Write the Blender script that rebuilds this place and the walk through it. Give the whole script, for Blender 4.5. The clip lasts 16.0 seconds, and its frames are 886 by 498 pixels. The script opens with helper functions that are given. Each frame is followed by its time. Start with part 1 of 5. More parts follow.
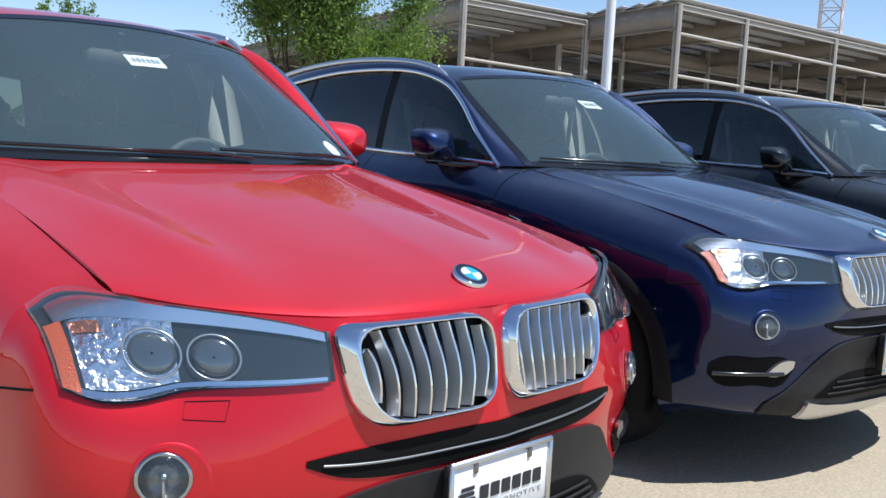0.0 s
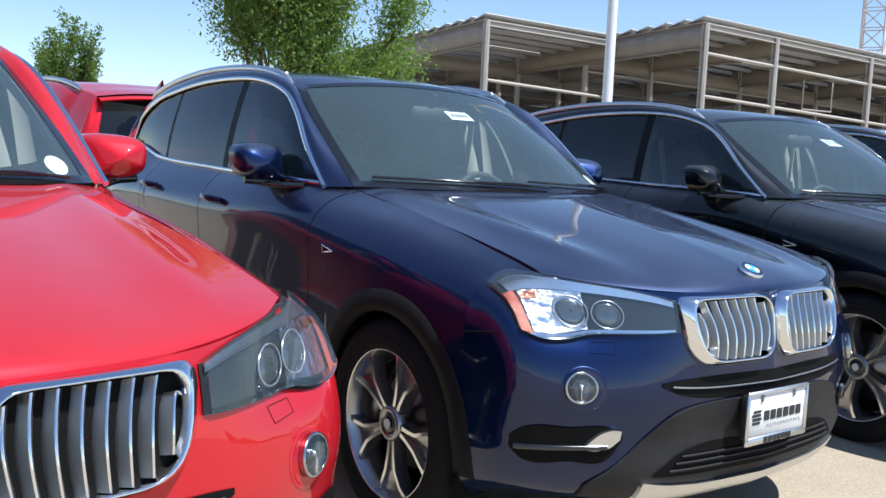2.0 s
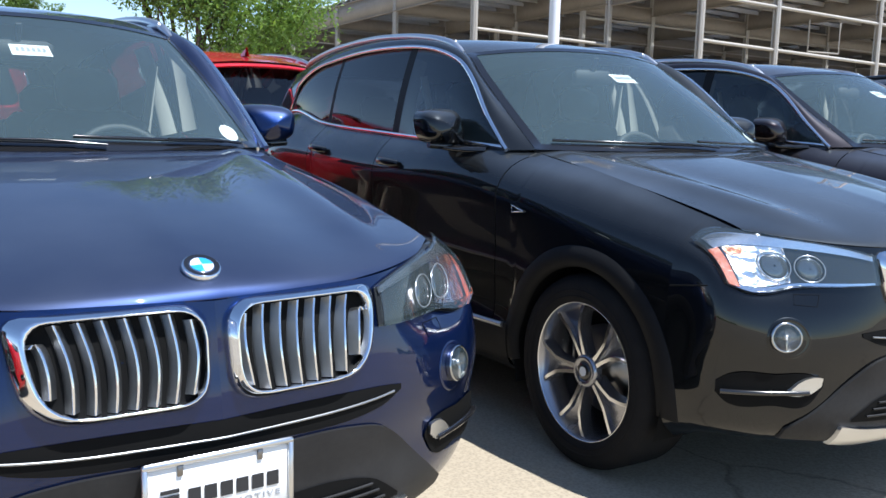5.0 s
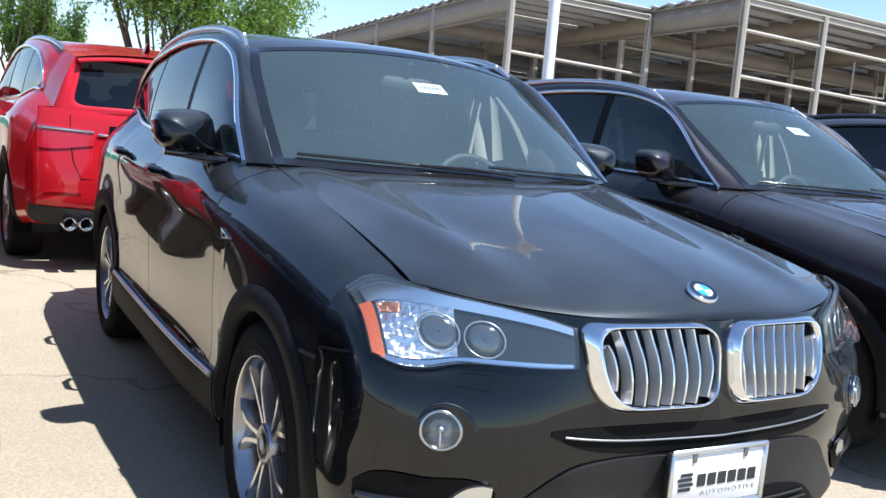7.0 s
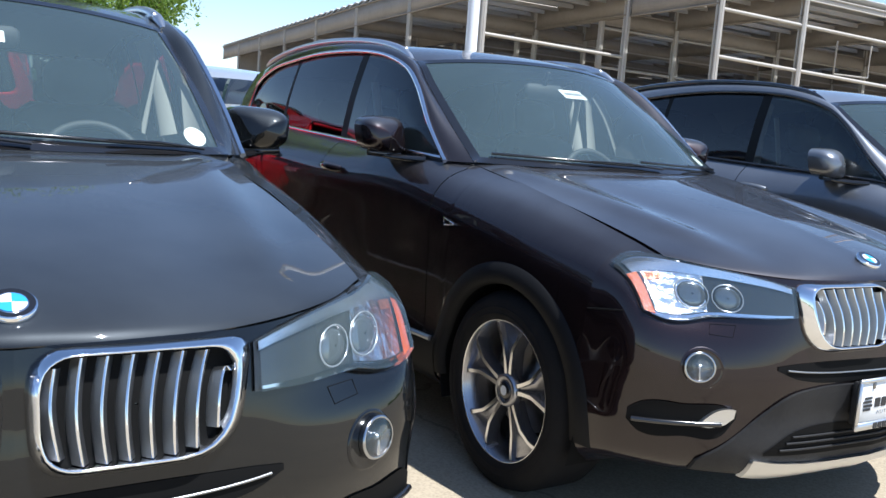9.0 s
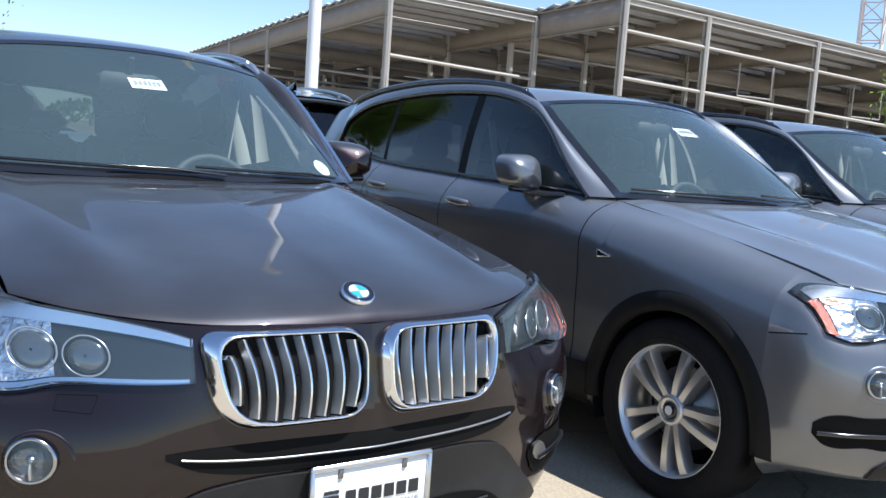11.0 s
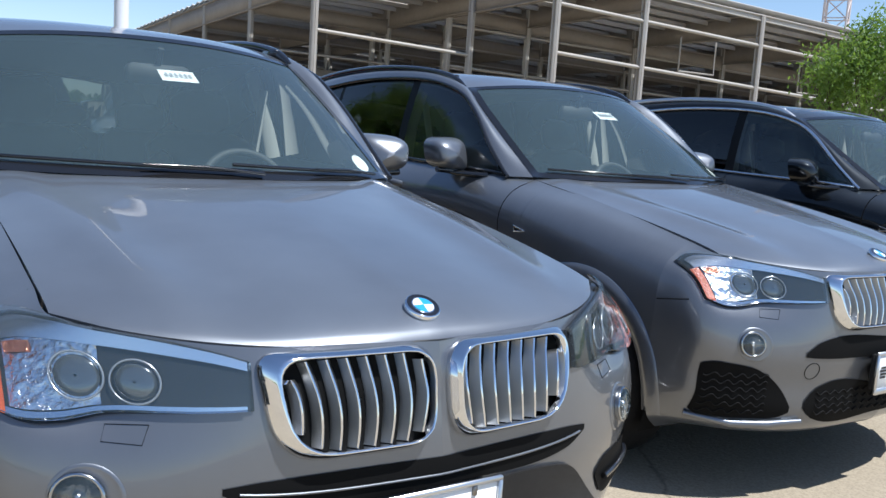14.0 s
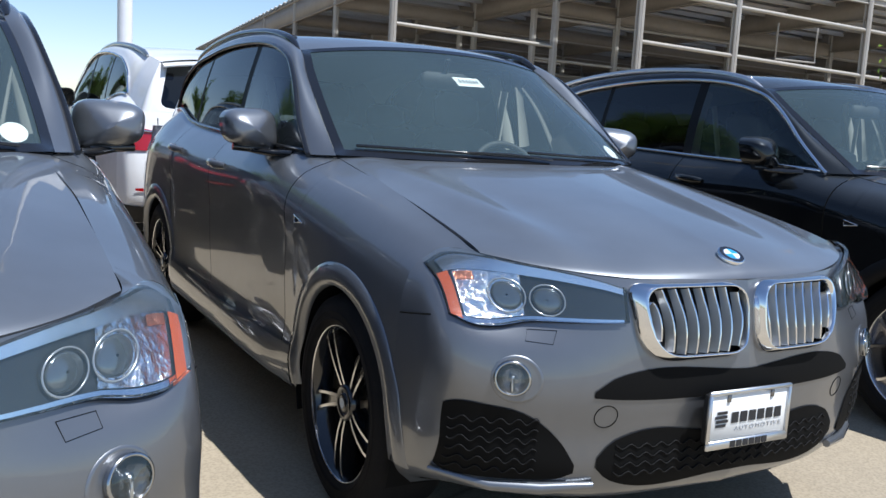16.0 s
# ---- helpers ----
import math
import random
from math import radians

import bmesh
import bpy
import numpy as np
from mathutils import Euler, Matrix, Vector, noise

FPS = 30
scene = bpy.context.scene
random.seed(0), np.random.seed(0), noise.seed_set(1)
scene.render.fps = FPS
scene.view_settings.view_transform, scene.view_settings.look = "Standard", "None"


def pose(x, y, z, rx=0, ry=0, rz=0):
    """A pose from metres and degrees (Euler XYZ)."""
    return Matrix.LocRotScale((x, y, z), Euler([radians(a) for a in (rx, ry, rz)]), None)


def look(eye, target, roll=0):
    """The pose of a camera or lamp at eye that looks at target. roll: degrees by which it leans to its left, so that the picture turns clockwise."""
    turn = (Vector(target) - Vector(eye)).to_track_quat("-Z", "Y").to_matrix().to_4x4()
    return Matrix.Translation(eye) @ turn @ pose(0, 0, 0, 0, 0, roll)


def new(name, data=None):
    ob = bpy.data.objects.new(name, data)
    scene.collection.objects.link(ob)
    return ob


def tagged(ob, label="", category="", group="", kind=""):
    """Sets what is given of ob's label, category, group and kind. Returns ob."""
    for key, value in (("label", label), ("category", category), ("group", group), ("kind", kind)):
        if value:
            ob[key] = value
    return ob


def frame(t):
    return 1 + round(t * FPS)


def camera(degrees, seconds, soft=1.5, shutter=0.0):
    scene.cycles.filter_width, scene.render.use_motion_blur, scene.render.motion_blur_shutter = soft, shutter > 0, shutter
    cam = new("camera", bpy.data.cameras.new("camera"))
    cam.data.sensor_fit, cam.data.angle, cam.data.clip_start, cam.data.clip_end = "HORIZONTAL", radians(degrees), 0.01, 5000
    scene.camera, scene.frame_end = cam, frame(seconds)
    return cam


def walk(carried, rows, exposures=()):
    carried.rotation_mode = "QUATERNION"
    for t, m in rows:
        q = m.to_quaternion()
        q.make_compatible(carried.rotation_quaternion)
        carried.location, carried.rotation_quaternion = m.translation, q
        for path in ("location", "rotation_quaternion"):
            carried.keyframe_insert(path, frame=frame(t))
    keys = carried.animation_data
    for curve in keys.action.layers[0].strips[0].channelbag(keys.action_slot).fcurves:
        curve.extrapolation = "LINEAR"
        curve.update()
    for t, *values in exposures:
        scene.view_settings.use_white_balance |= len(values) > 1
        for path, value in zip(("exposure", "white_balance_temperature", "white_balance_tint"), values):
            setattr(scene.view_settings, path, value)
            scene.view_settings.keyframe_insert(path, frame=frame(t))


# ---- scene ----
cam = camera(51.72, 16.0)
PATH = [
    (0, pose(1.027, 0.503, 1.256, 83.01, -2.78, -38.48)),
    (0.5, pose(1.233, 0.510, 1.251, 82.13, -2.91, -38.78)),
    (1, pose(1.508, 0.486, 1.266, 82.21, -2.35, -38.02)),
    (1.5, pose(1.806, 0.488, 1.265, 83.42, -2.12, -37.17)),
    (2, pose(2.137, 0.471, 1.268, 84.32, -2.61, -35.95)),
    (2.5, pose(2.464, 0.470, 1.265, 82.74, -2.76, -34.61)),
    (3, pose(2.765, 0.475, 1.281, 83.41, -3.21, -31.29)),
    (3.5, pose(3.081, 0.448, 1.294, 83.78, -2.56, -28.26)),
    (4, pose(3.409, 0.446, 1.276, 81.35, -1.31, -31.02)),
    (4.5, pose(3.715, 0.396, 1.296, 81.70, -1.12, -34.26)),
    (4.7, pose(3.838, 0.408, 1.292, 81.35, -1.27, -34.75)),
    (6.8, pose(5.219, 0.364, 1.300, 82.87, -3.99, -30.85)),
    (7, pose(5.359, 0.362, 1.306, 82.54, -4.88, -31.34)),
    (7.5, pose(5.738, 0.356, 1.316, 82.62, -4.90, -30.64)),
    (8, pose(6.123, 0.350, 1.320, 83.70, -4.28, -32.01)),
    (8.5, pose(6.533, 0.343, 1.311, 82.02, -4.63, -30.25)),
    (9, pose(6.969, 0.319, 1.319, 81.71, -4.29, -31.11)),
    (9.5, pose(7.406, 0.316, 1.306, 80.18, -4.75, -33.94)),
    (9.7, pose(7.563, 0.307, 1.293, 81.36, -4.80, -34.99)),
    (11.8, pose(9.348, 0.246, 1.324, 83.65, -3.97, -34.91)),
    (12, pose(9.508, 0.233, 1.314, 83.12, -4.57, -35.21)),
    (12.5, pose(9.945, 0.241, 1.312, 82.79, -4.43, -34.68)),
    (13, pose(10.342, 0.222, 1.321, 82.90, -4.99, -34.80)),
    (13.5, pose(10.742, 0.219, 1.322, 83.12, -4.66, -35.12)),
    (14, pose(11.133, 0.183, 1.344, 82.44, -3.74, -36.32)),
    (14.5, pose(11.511, 0.183, 1.326, 82.10, -3.28, -35.50)),
    (15, pose(11.892, 0.185, 1.317, 81.99, -3.52, -34.16)),
    (15.5, pose(12.275, 0.186, 1.311, 82.14, -3.46, -32.13)),
    (16, pose(12.679, 0.190, 1.304, 81.82, -3.22, -29.53)),
]
from mathutils.bvhtree import BVHTree

# ---- camera path, light ----
walk(cam, PATH, [(t, e, 6000, 10) for t, e in ((0, 0.38), (1, 0.48), (2, 0.6), (3.5, 0.65), (7, 0.88), (8.5, 0.85), (9.5, 0.75), (12, 0.68), (14, 0.38), (16, 0.3))])

SUN_DIR = Vector((0.215, -0.43, 1.0)).normalized()      # towards the sun
world = bpy.data.worlds.new("sky")
scene.world = world
world.use_nodes = True
wn = world.node_tree.nodes
sky = wn.new("ShaderNodeTexSky")
sky.sky_type = "NISHITA"
sky.sun_disc = False
sky.sun_elevation = math.asin(SUN_DIR.z)
sky.sun_rotation = math.atan2(SUN_DIR.x, SUN_DIR.y)
sky.altitude = 1600
sky.air_density = 1.0
sky.dust_density = 0.6
wn["Background"].inputs["Strength"].default_value = 0.115
world.node_tree.links.new(sky.outputs[0], wn["Background"].inputs["Color"])
sun = new("sun", bpy.data.lights.new("sun", "SUN"))
sun.data.energy = 5.0
sun.data.angle = radians(0.53)
sun.data.color = (1.0, 0.97, 0.92)
sun.matrix_world = look((0, 0, 0), -SUN_DIR)


# ---- materials ----
def material(name, color, rough=0.5, metal=0.0, coat=0.0, spec=0.5, spots=None, scale=6.0, amount=0.3, bump=0.0, bump_scale=60.0, rough_var=0.0, rand=0.0):
    """A principled surface with colour variation at two scales, roughness variation and fine relief."""
    m = bpy.data.materials.new(name)
    m.use_nodes = True
    nt = m.node_tree
    n, l = nt.nodes, nt.links
    b = n["Principled BSDF"]
    b.inputs["Base Color"].default_value = (*color, 1)
    b.inputs["Roughness"].default_value = rough
    b.inputs["Metallic"].default_value = metal
    b.inputs["Coat Weight"].default_value = coat
    b.inputs["Coat Roughness"].default_value = 0.04
    b.inputs["Specular IOR Level"].default_value = spec
    tc = n.new("ShaderNodeTexCoord")

    def noise_node(s, detail=4.0):
        t = n.new("ShaderNodeTexNoise")
        t.inputs["Scale"].default_value = s
        t.inputs["Detail"].default_value = detail
        l.new(tc.outputs["Object"], t.inputs["Vector"])
        return t
    if spots:
        big, small = noise_node(scale), noise_node(scale * 9, 3)
        add = n.new("ShaderNodeMath")
        add.operation = "MULTIPLY_ADD"
        add.inputs[1].default_value = 0.45
        l.new(small.outputs["Fac"], add.inputs[0])
        l.new(big.outputs["Fac"], add.inputs[2])
        ramp = n.new("ShaderNodeMapRange")
        ramp.inputs["From Min"].default_value, ramp.inputs["From Max"].default_value = 0.5, 0.95
        ramp.inputs["To Max"].default_value = amount
        l.new(add.outputs[0], ramp.inputs["Value"])
        mix = n.new("ShaderNodeMix")
        mix.data_type = "RGBA"
        l.new(ramp.outputs[0], mix.inputs["Factor"])
        mix.inputs["A"].default_value, mix.inputs["B"].default_value = (*color, 1), (*spots, 1)
        out = mix.outputs["Result"]
        if rand:
            info = n.new("ShaderNodeObjectInfo")
            hsv = n.new("ShaderNodeHueSaturation")
            rr = n.new("ShaderNodeMapRange")
            rr.inputs["To Min"].default_value, rr.inputs["To Max"].default_value = 1 - rand, 1 + rand
            l.new(info.outputs["Random"], rr.inputs["Value"])
            l.new(rr.outputs[0], hsv.inputs["Value"])
            l.new(out, hsv.inputs["Color"])
            out = hsv.outputs[0]
        l.new(out, b.inputs["Base Color"])
    if rough_var:
        rn = noise_node(scale * 1.7)
        mr = n.new("ShaderNodeMapRange")
        mr.inputs["To Min"].default_value, mr.inputs["To Max"].default_value = max(0.02, rough - rough_var), rough + rough_var
        l.new(rn.outputs["Fac"], mr.inputs["Value"])
        l.new(mr.outputs[0], b.inputs["Roughness"])
    if bump:
        bn = noise_node(bump_scale, 5)
        bp = n.new("ShaderNodeBump")
        bp.inputs["Strength"].default_value = bump
        bp.inputs["Distance"].default_value = 0.01
        l.new(bn.outputs["Fac"], bp.inputs["Height"])
        l.new(bp.outputs[0], b.inputs["Normal"])
    return m


def paint(name, color, metal, rough=0.32, dust_sheen=0.10):
    """Car paint: metallic base with flakes under a clear coat; what faces up is dusty, with sky sheen painted in."""
    m = material(name, color, rough, metal, coat=1.0, spec=0.0, spots=[min(1, c * 1.3 + 0.002) for c in color], scale=1.5, amount=0.35, rough_var=0.05)
    nt = m.node_tree
    n, l = nt.nodes, nt.links
    b = n["Principled BSDF"]
    b.inputs["Coat Roughness"].default_value = 0.02
    b.inputs["Coat IOR"].default_value = 1.5
    tc = n.new("ShaderNodeTexCoord")
    vo = n.new("ShaderNodeTexVoronoi")
    vo.inputs["Scale"].default_value = 900
    bp = n.new("ShaderNodeBump")
    bp.inputs["Strength"].default_value = 0.05
    bp.inputs["Distance"].default_value = 0.0005
    l.new(tc.outputs["Object"], vo.inputs["Vector"])
    l.new(vo.outputs["Distance"], bp.inputs["Height"])
    l.new(bp.outputs[0], b.inputs["Normal"])
    # paler where it faces up: a dusty film plus sky sheen put into the colour
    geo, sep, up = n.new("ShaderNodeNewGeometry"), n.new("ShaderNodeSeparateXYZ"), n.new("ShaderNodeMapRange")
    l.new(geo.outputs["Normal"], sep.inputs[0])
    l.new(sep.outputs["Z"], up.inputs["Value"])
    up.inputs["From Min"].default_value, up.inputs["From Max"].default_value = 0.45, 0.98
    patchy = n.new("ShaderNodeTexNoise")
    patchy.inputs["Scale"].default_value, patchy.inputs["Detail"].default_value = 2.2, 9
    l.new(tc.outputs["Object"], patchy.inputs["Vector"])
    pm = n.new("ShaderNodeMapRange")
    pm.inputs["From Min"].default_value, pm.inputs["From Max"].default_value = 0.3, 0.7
    pm.inputs["To Min"].default_value, pm.inputs["To Max"].default_value = dust_sheen * 0.6, dust_sheen * 1.4
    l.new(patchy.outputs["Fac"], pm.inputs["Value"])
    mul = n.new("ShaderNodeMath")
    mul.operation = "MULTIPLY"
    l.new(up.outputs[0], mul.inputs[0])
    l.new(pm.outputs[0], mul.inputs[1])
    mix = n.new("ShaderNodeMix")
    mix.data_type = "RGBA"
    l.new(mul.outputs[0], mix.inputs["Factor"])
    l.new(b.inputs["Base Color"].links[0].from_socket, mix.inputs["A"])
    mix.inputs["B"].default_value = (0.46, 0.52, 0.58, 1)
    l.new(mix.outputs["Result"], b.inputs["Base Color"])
    return m


def glass(name, tint, gloss_rough=0.0, ior=1.5, dust_sheen=0.0):
    """Thin tinted pane: straight-through light, a dusty film with sky haze in its colour, and a mirror gloss by
    Fresnel.
    """
    m = bpy.data.materials.new(name)
    m.use_nodes = True
    n, l = m.node_tree.nodes, m.node_tree.links
    n.remove(n["Principled BSDF"])
    tr, gl, mx, fr = n.new("ShaderNodeBsdfTransparent"), n.new("ShaderNodeBsdfGlossy"), n.new("ShaderNodeMixShader"), n.new("ShaderNodeFresnel")
    tr.inputs["Color"].default_value = (*tint, 1)
    gl.inputs["Roughness"].default_value = gloss_rough
    fr.inputs["IOR"].default_value = ior
    through_light = tr.outputs[0]
    if dust_sheen:
        df, md = n.new("ShaderNodeBsdfDiffuse"), n.new("ShaderNodeMixShader")
        # teal of the reflected sky is painted into this dusty film
        df.inputs["Color"].default_value = (0.42, 0.62, 0.66, 1)
        tc, tx, mr = n.new("ShaderNodeTexCoord"), n.new("ShaderNodeTexNoise"), n.new("ShaderNodeMapRange")
        tx.inputs["Scale"].default_value, tx.inputs["Detail"].default_value = 2.0, 2
        mr.inputs["To Min"].default_value, mr.inputs["To Max"].default_value = dust_sheen * 0.75, dust_sheen * 1.25
        l.new(tc.outputs["Object"], tx.inputs["Vector"])
        l.new(tx.outputs["Fac"], mr.inputs["Value"])
        l.new(mr.outputs[0], md.inputs[0])
        l.new(tr.outputs[0], md.inputs[1])
        l.new(df.outputs[0], md.inputs[2])
        through_light = md.outputs[0]
    l.new(fr.outputs[0], mx.inputs[0])
    l.new(through_light, mx.inputs[1])
    l.new(gl.outputs[0], mx.inputs[2])
    l.new(mx.outputs[0], n["Material Output"].inputs["Surface"])
    return m


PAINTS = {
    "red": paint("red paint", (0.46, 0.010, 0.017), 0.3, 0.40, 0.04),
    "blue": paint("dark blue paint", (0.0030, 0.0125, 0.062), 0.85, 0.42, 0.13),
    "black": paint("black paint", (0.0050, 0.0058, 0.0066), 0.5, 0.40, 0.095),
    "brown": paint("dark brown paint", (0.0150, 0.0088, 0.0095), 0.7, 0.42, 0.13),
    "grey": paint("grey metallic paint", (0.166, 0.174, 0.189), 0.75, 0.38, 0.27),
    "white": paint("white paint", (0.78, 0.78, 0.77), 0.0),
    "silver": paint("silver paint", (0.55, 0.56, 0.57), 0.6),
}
CHROME = material("chrome", (0.80, 0.81, 0.83), 0.06, 1.0, rough_var=0.02)
SATIN = material("satin silver", (0.66, 0.67, 0.68), 0.33, 1.0, rough_var=0.05)
TRIM_BLACK = material("gloss black trim", (0.01, 0.01, 0.011), 0.15, 0.0, coat=0.6)
PLASTIC = material("dark grey plastic", (0.015, 0.015, 0.016), 0.55, spec=0.25, spots=(0.035, 0.035, 0.036), scale=8, amount=0.5, bump=0.15, bump_scale=500)
# same plastic as the valance, its colour darkened for the flanks' shade
SHADED_BLACK = material("black plastic with shade in it", (0.007, 0.007, 0.0075), 0.6, spec=0.15, spots=(0.014, 0.014, 0.014), scale=8, amount=0.4, bump=0.12, bump_scale=500)
MATT_BLACK = material("matt black trim", (0.006, 0.006, 0.0065), 0.55, spec=0.2)
VOID = material("black mesh", (0.005, 0.005, 0.005), 0.7, spec=0.1)
RUBBER = material("tyre rubber", (0.009, 0.009, 0.010), 0.8, spec=0.15, spots=(0.019, 0.018, 0.017), scale=14, amount=0.5, bump=0.2, bump_scale=160)
ALLOY = material("silver alloy", (0.62, 0.63, 0.65), 0.32, 0.9, rough_var=0.06)
MACHINED = material("machined alloy", (0.72, 0.72, 0.73), 0.2, 1.0, rough_var=0.05)
DARK_ALLOY = material("grey painted alloy", (0.34, 0.34, 0.36), 0.26, 0.9, coat=0.4, rough_var=0.05)
DISC = material("brake steel", (0.25, 0.24, 0.23), 0.35, 1.0, rough_var=0.1)
GLASS_WS = glass("windscreen glass", (0.66, 0.76, 0.75), ior=1.85, dust_sheen=0.085)
GLASS_SIDE = glass("front door glass", (0.42, 0.50, 0.50), ior=1.7, dust_sheen=0.03)
GLASS_DARK = glass("privacy glass", (0.17, 0.19, 0.20), ior=1.65)
GLASS_LENS = glass("headlight lens", (0.93, 0.95, 0.97), gloss_rough=0.03, ior=1.6, dust_sheen=0.03)
REFLECTOR = material("reflector", (0.80, 0.82, 0.85), 0.16, 1.0, bump=0.9, bump_scale=42)
FOG_BOWL = material("fog lamp bowl", (0.17, 0.175, 0.185), 0.18, 1.0, bump=0.5, bump_scale=60)
BROW = material("bright headlight strip", (0.86, 0.88, 0.90), 0.24, 1.0, rough_var=0.04)
FOG_RIM = material("fog lamp rim", (0.42, 0.43, 0.44), 0.16, 1.0)
LAMP_DARK = material("headlight housing", (0.050, 0.056, 0.062), 0.20, 0.6, rough_var=0.06)
AMBER = material("amber reflector", (0.40, 0.075, 0.018), 0.2, coat=1.0, bump=0.3, bump_scale=300)
TURN = material("turn lamp reflector", (0.50, 0.20, 0.12), 0.2, 0.8, bump=0.8, bump_scale=60)
RED_LENS = material("red tail lens", (0.42, 0.006, 0.012), 0.12, coat=1.0, bump=0.2, bump_scale=120)
LAMP_GLASS = material("projector lens", (0.12, 0.14, 0.155), 0.05, 0.6, coat=1.0)
RING = material("light ring", (0.5, 0.53, 0.56), 0.2, 0.7)
INTERIOR = material("black interior", (0.035, 0.037, 0.038), 0.65, bump=0.1, bump_scale=300)
LEATHER = material("black leather", (0.030, 0.029, 0.028), 0.5, bump=0.15, bump_scale=250)
BEIGE = material("pale pillar lining", (0.45, 0.43, 0.39), 0.8)
PAPER = material("white paper", (0.82, 0.82, 0.80), 0.8)
INK = material("black ink", (0.02, 0.02, 0.022), 0.6)
INK_GREY = material("grey ink", (0.35, 0.36, 0.38), 0.6)
BADGE_BLUE = material("badge blue", (0.03, 0.28, 0.55), 0.45, spec=0.25)
BADGE_WHITE = material("badge white", (0.62, 0.64, 0.65), 0.5, spec=0.25)
SLAT = material("grey satin slat", (0.36, 0.37, 0.38), 0.36, 1.0, rough_var=0.05)
LAMP_BAR = material("fog lamp reflector", (0.62, 0.63, 0.64), 0.22, 1.0, bump=0.3, bump_scale=60)
UNDER = material("underbody", (0.006, 0.006, 0.006), 0.9, spec=0.1)
MIRROR_GLASS = material("mirror glass", (0.8, 0.82, 0.82), 0.02, 1.0)


# ---- mesh helpers ----
def spl(xs, ys, x):
    """Smooth curve through keys; ys may hold points."""
    xs, ys, x = np.asarray(xs, float), np.asarray(ys, float), np.clip(np.asarray(x, float), xs[0], xs[-1])
    d = np.diff(ys, axis=0) / np.diff(xs).reshape(-1, *[1] * (ys.ndim - 1))
    s = np.concatenate([d[:1], (d[:-1] + d[1:]) / 2, d[-1:]])
    i = np.clip(np.searchsorted(xs, x, side="right") - 1, 0, len(xs) - 2)
    h = xs[i + 1] - xs[i]
    t = (x - xs[i]) / h
    if ys.ndim > 1:
        t, h = t[..., None], h[..., None]
    return (2 * t**3 - 3 * t**2 + 1) * ys[i] + (t**3 - 2 * t**2 + t) * h * s[i] + (-2 * t**3 + 3 * t**2) * ys[i + 1] + (t**3 - t**2) * h * s[i + 1]


class Shape:
    """Gathers grids, tubes and boxes into one mesh."""

    def __init__(self):
        self.v, self.f, self.m = [], [], []

    def grid(self, p, mat=0, closed=False):
        p = np.asarray(p, float)
        n, k = p.shape[:2]
        o = len(self.v)
        self.v += p.reshape(-1, 3).tolist()
        for i in range(n - 1):
            for j in range(k if closed else k - 1):
                q = (j + 1) % k
                self.f.append((o + i * k + j, o + i * k + q, o + (i + 1) * k + q, o + (i + 1) * k + j))
                self.m.append(mat)
        return self

    def both(self, p, mat=0, closed=False):
        p = np.asarray(p, float)
        self.grid(p, mat, closed)
        return self.grid((p * [-1, 1, 1])[::-1], mat, closed)

    def fan(self, loop, mat=0):
        loop = np.asarray(loop, float)
        o = len(self.v)
        self.v += loop.tolist()
        self.f.append(tuple(range(o, o + len(loop))))
        self.m.append(mat)
        return self

    def tube(self, path, r, mat=0, sides=8, flat=1.0):
        path = np.asarray(path, float)
        rr = np.broadcast_to(np.asarray(r, float), (len(path),))
        rings = []
        for i, p in enumerate(path):
            d = path[min(i + 1, len(path) - 1)] - path[max(i - 1, 0)]
            d = d / (np.linalg.norm(d) + 1e-9)
            a = np.cross(d, (0, 0, 1) if abs(d[2]) < 0.9 else (0, 1, 0))
            a /= np.linalg.norm(a)
            b = np.cross(d, a)
            w = np.linspace(0, 2 * np.pi, sides, endpoint=False)[:, None]
            rings.append(p + rr[i] * (np.cos(w) * a + flat * np.sin(w) * b))
        self.grid(rings, mat, True)
        self.fan(rings[0][::-1], mat)
        self.fan(rings[-1], mat)
        return self

    def box(self, c, s, mat=0, bevel=0.0, turn=None):
        """A box with its upright edges and rims rounded off."""
        c, s = np.asarray(c, float), np.asarray(s, float) / 2
        b = min(bevel, *(s * 0.9)) if bevel else 0
        rings = []
        for z, ins in ([(-s[2], b), (-s[2] + b, 0), (s[2] - b, 0), (s[2], b)] if b else [(-s[2], 0), (s[2], 0)]):
            x, y = s[0] - ins, s[1] - ins
            if b:
                e = b * 0.7
                loop = [(-x + e, -y), (x - e, -y), (x, -y + e), (x, y - e), (x - e, y), (-x + e, y), (-x, y - e), (-x, -y + e)]
            else:
                loop = [(-x, -y), (x, -y), (x, y), (-x, y)]
            rings.append([(*q, z) for q in loop])
        rings = np.array(rings)
        if turn is not None:
            rings = rings @ np.array(turn.to_3x3()).T
        rings = rings + c
        self.grid(rings, mat, True)
        self.fan(rings[0][::-1], mat)
        self.fan(rings[-1], mat)
        return self

    def lathe(self, profile, mat=0, sides=40, centre=(0, 0, 0)):
        """Turns (x, radius) about the x axis."""
        w = np.linspace(0, 2 * np.pi, sides, endpoint=False)
        rings = [[(centre[0] + x, centre[1] + r * np.cos(a), centre[2] + r * np.sin(a)) for a in w] for x, r in profile]
        return self.grid(rings, mat, True)

    def mesh(self, name, smooth=True):
        me = bpy.data.meshes.new(name)
        me.from_pydata(self.v, [], self.f)
        for _ in range(max(self.m, default=0) + 1):
            me.materials.append(None)
        me.polygons.foreach_set("material_index", self.m)
        me.polygons.foreach_set("use_smooth", [smooth and len(f) < 5 for f in self.f])
        me.update()
        return me


MESHES = {}
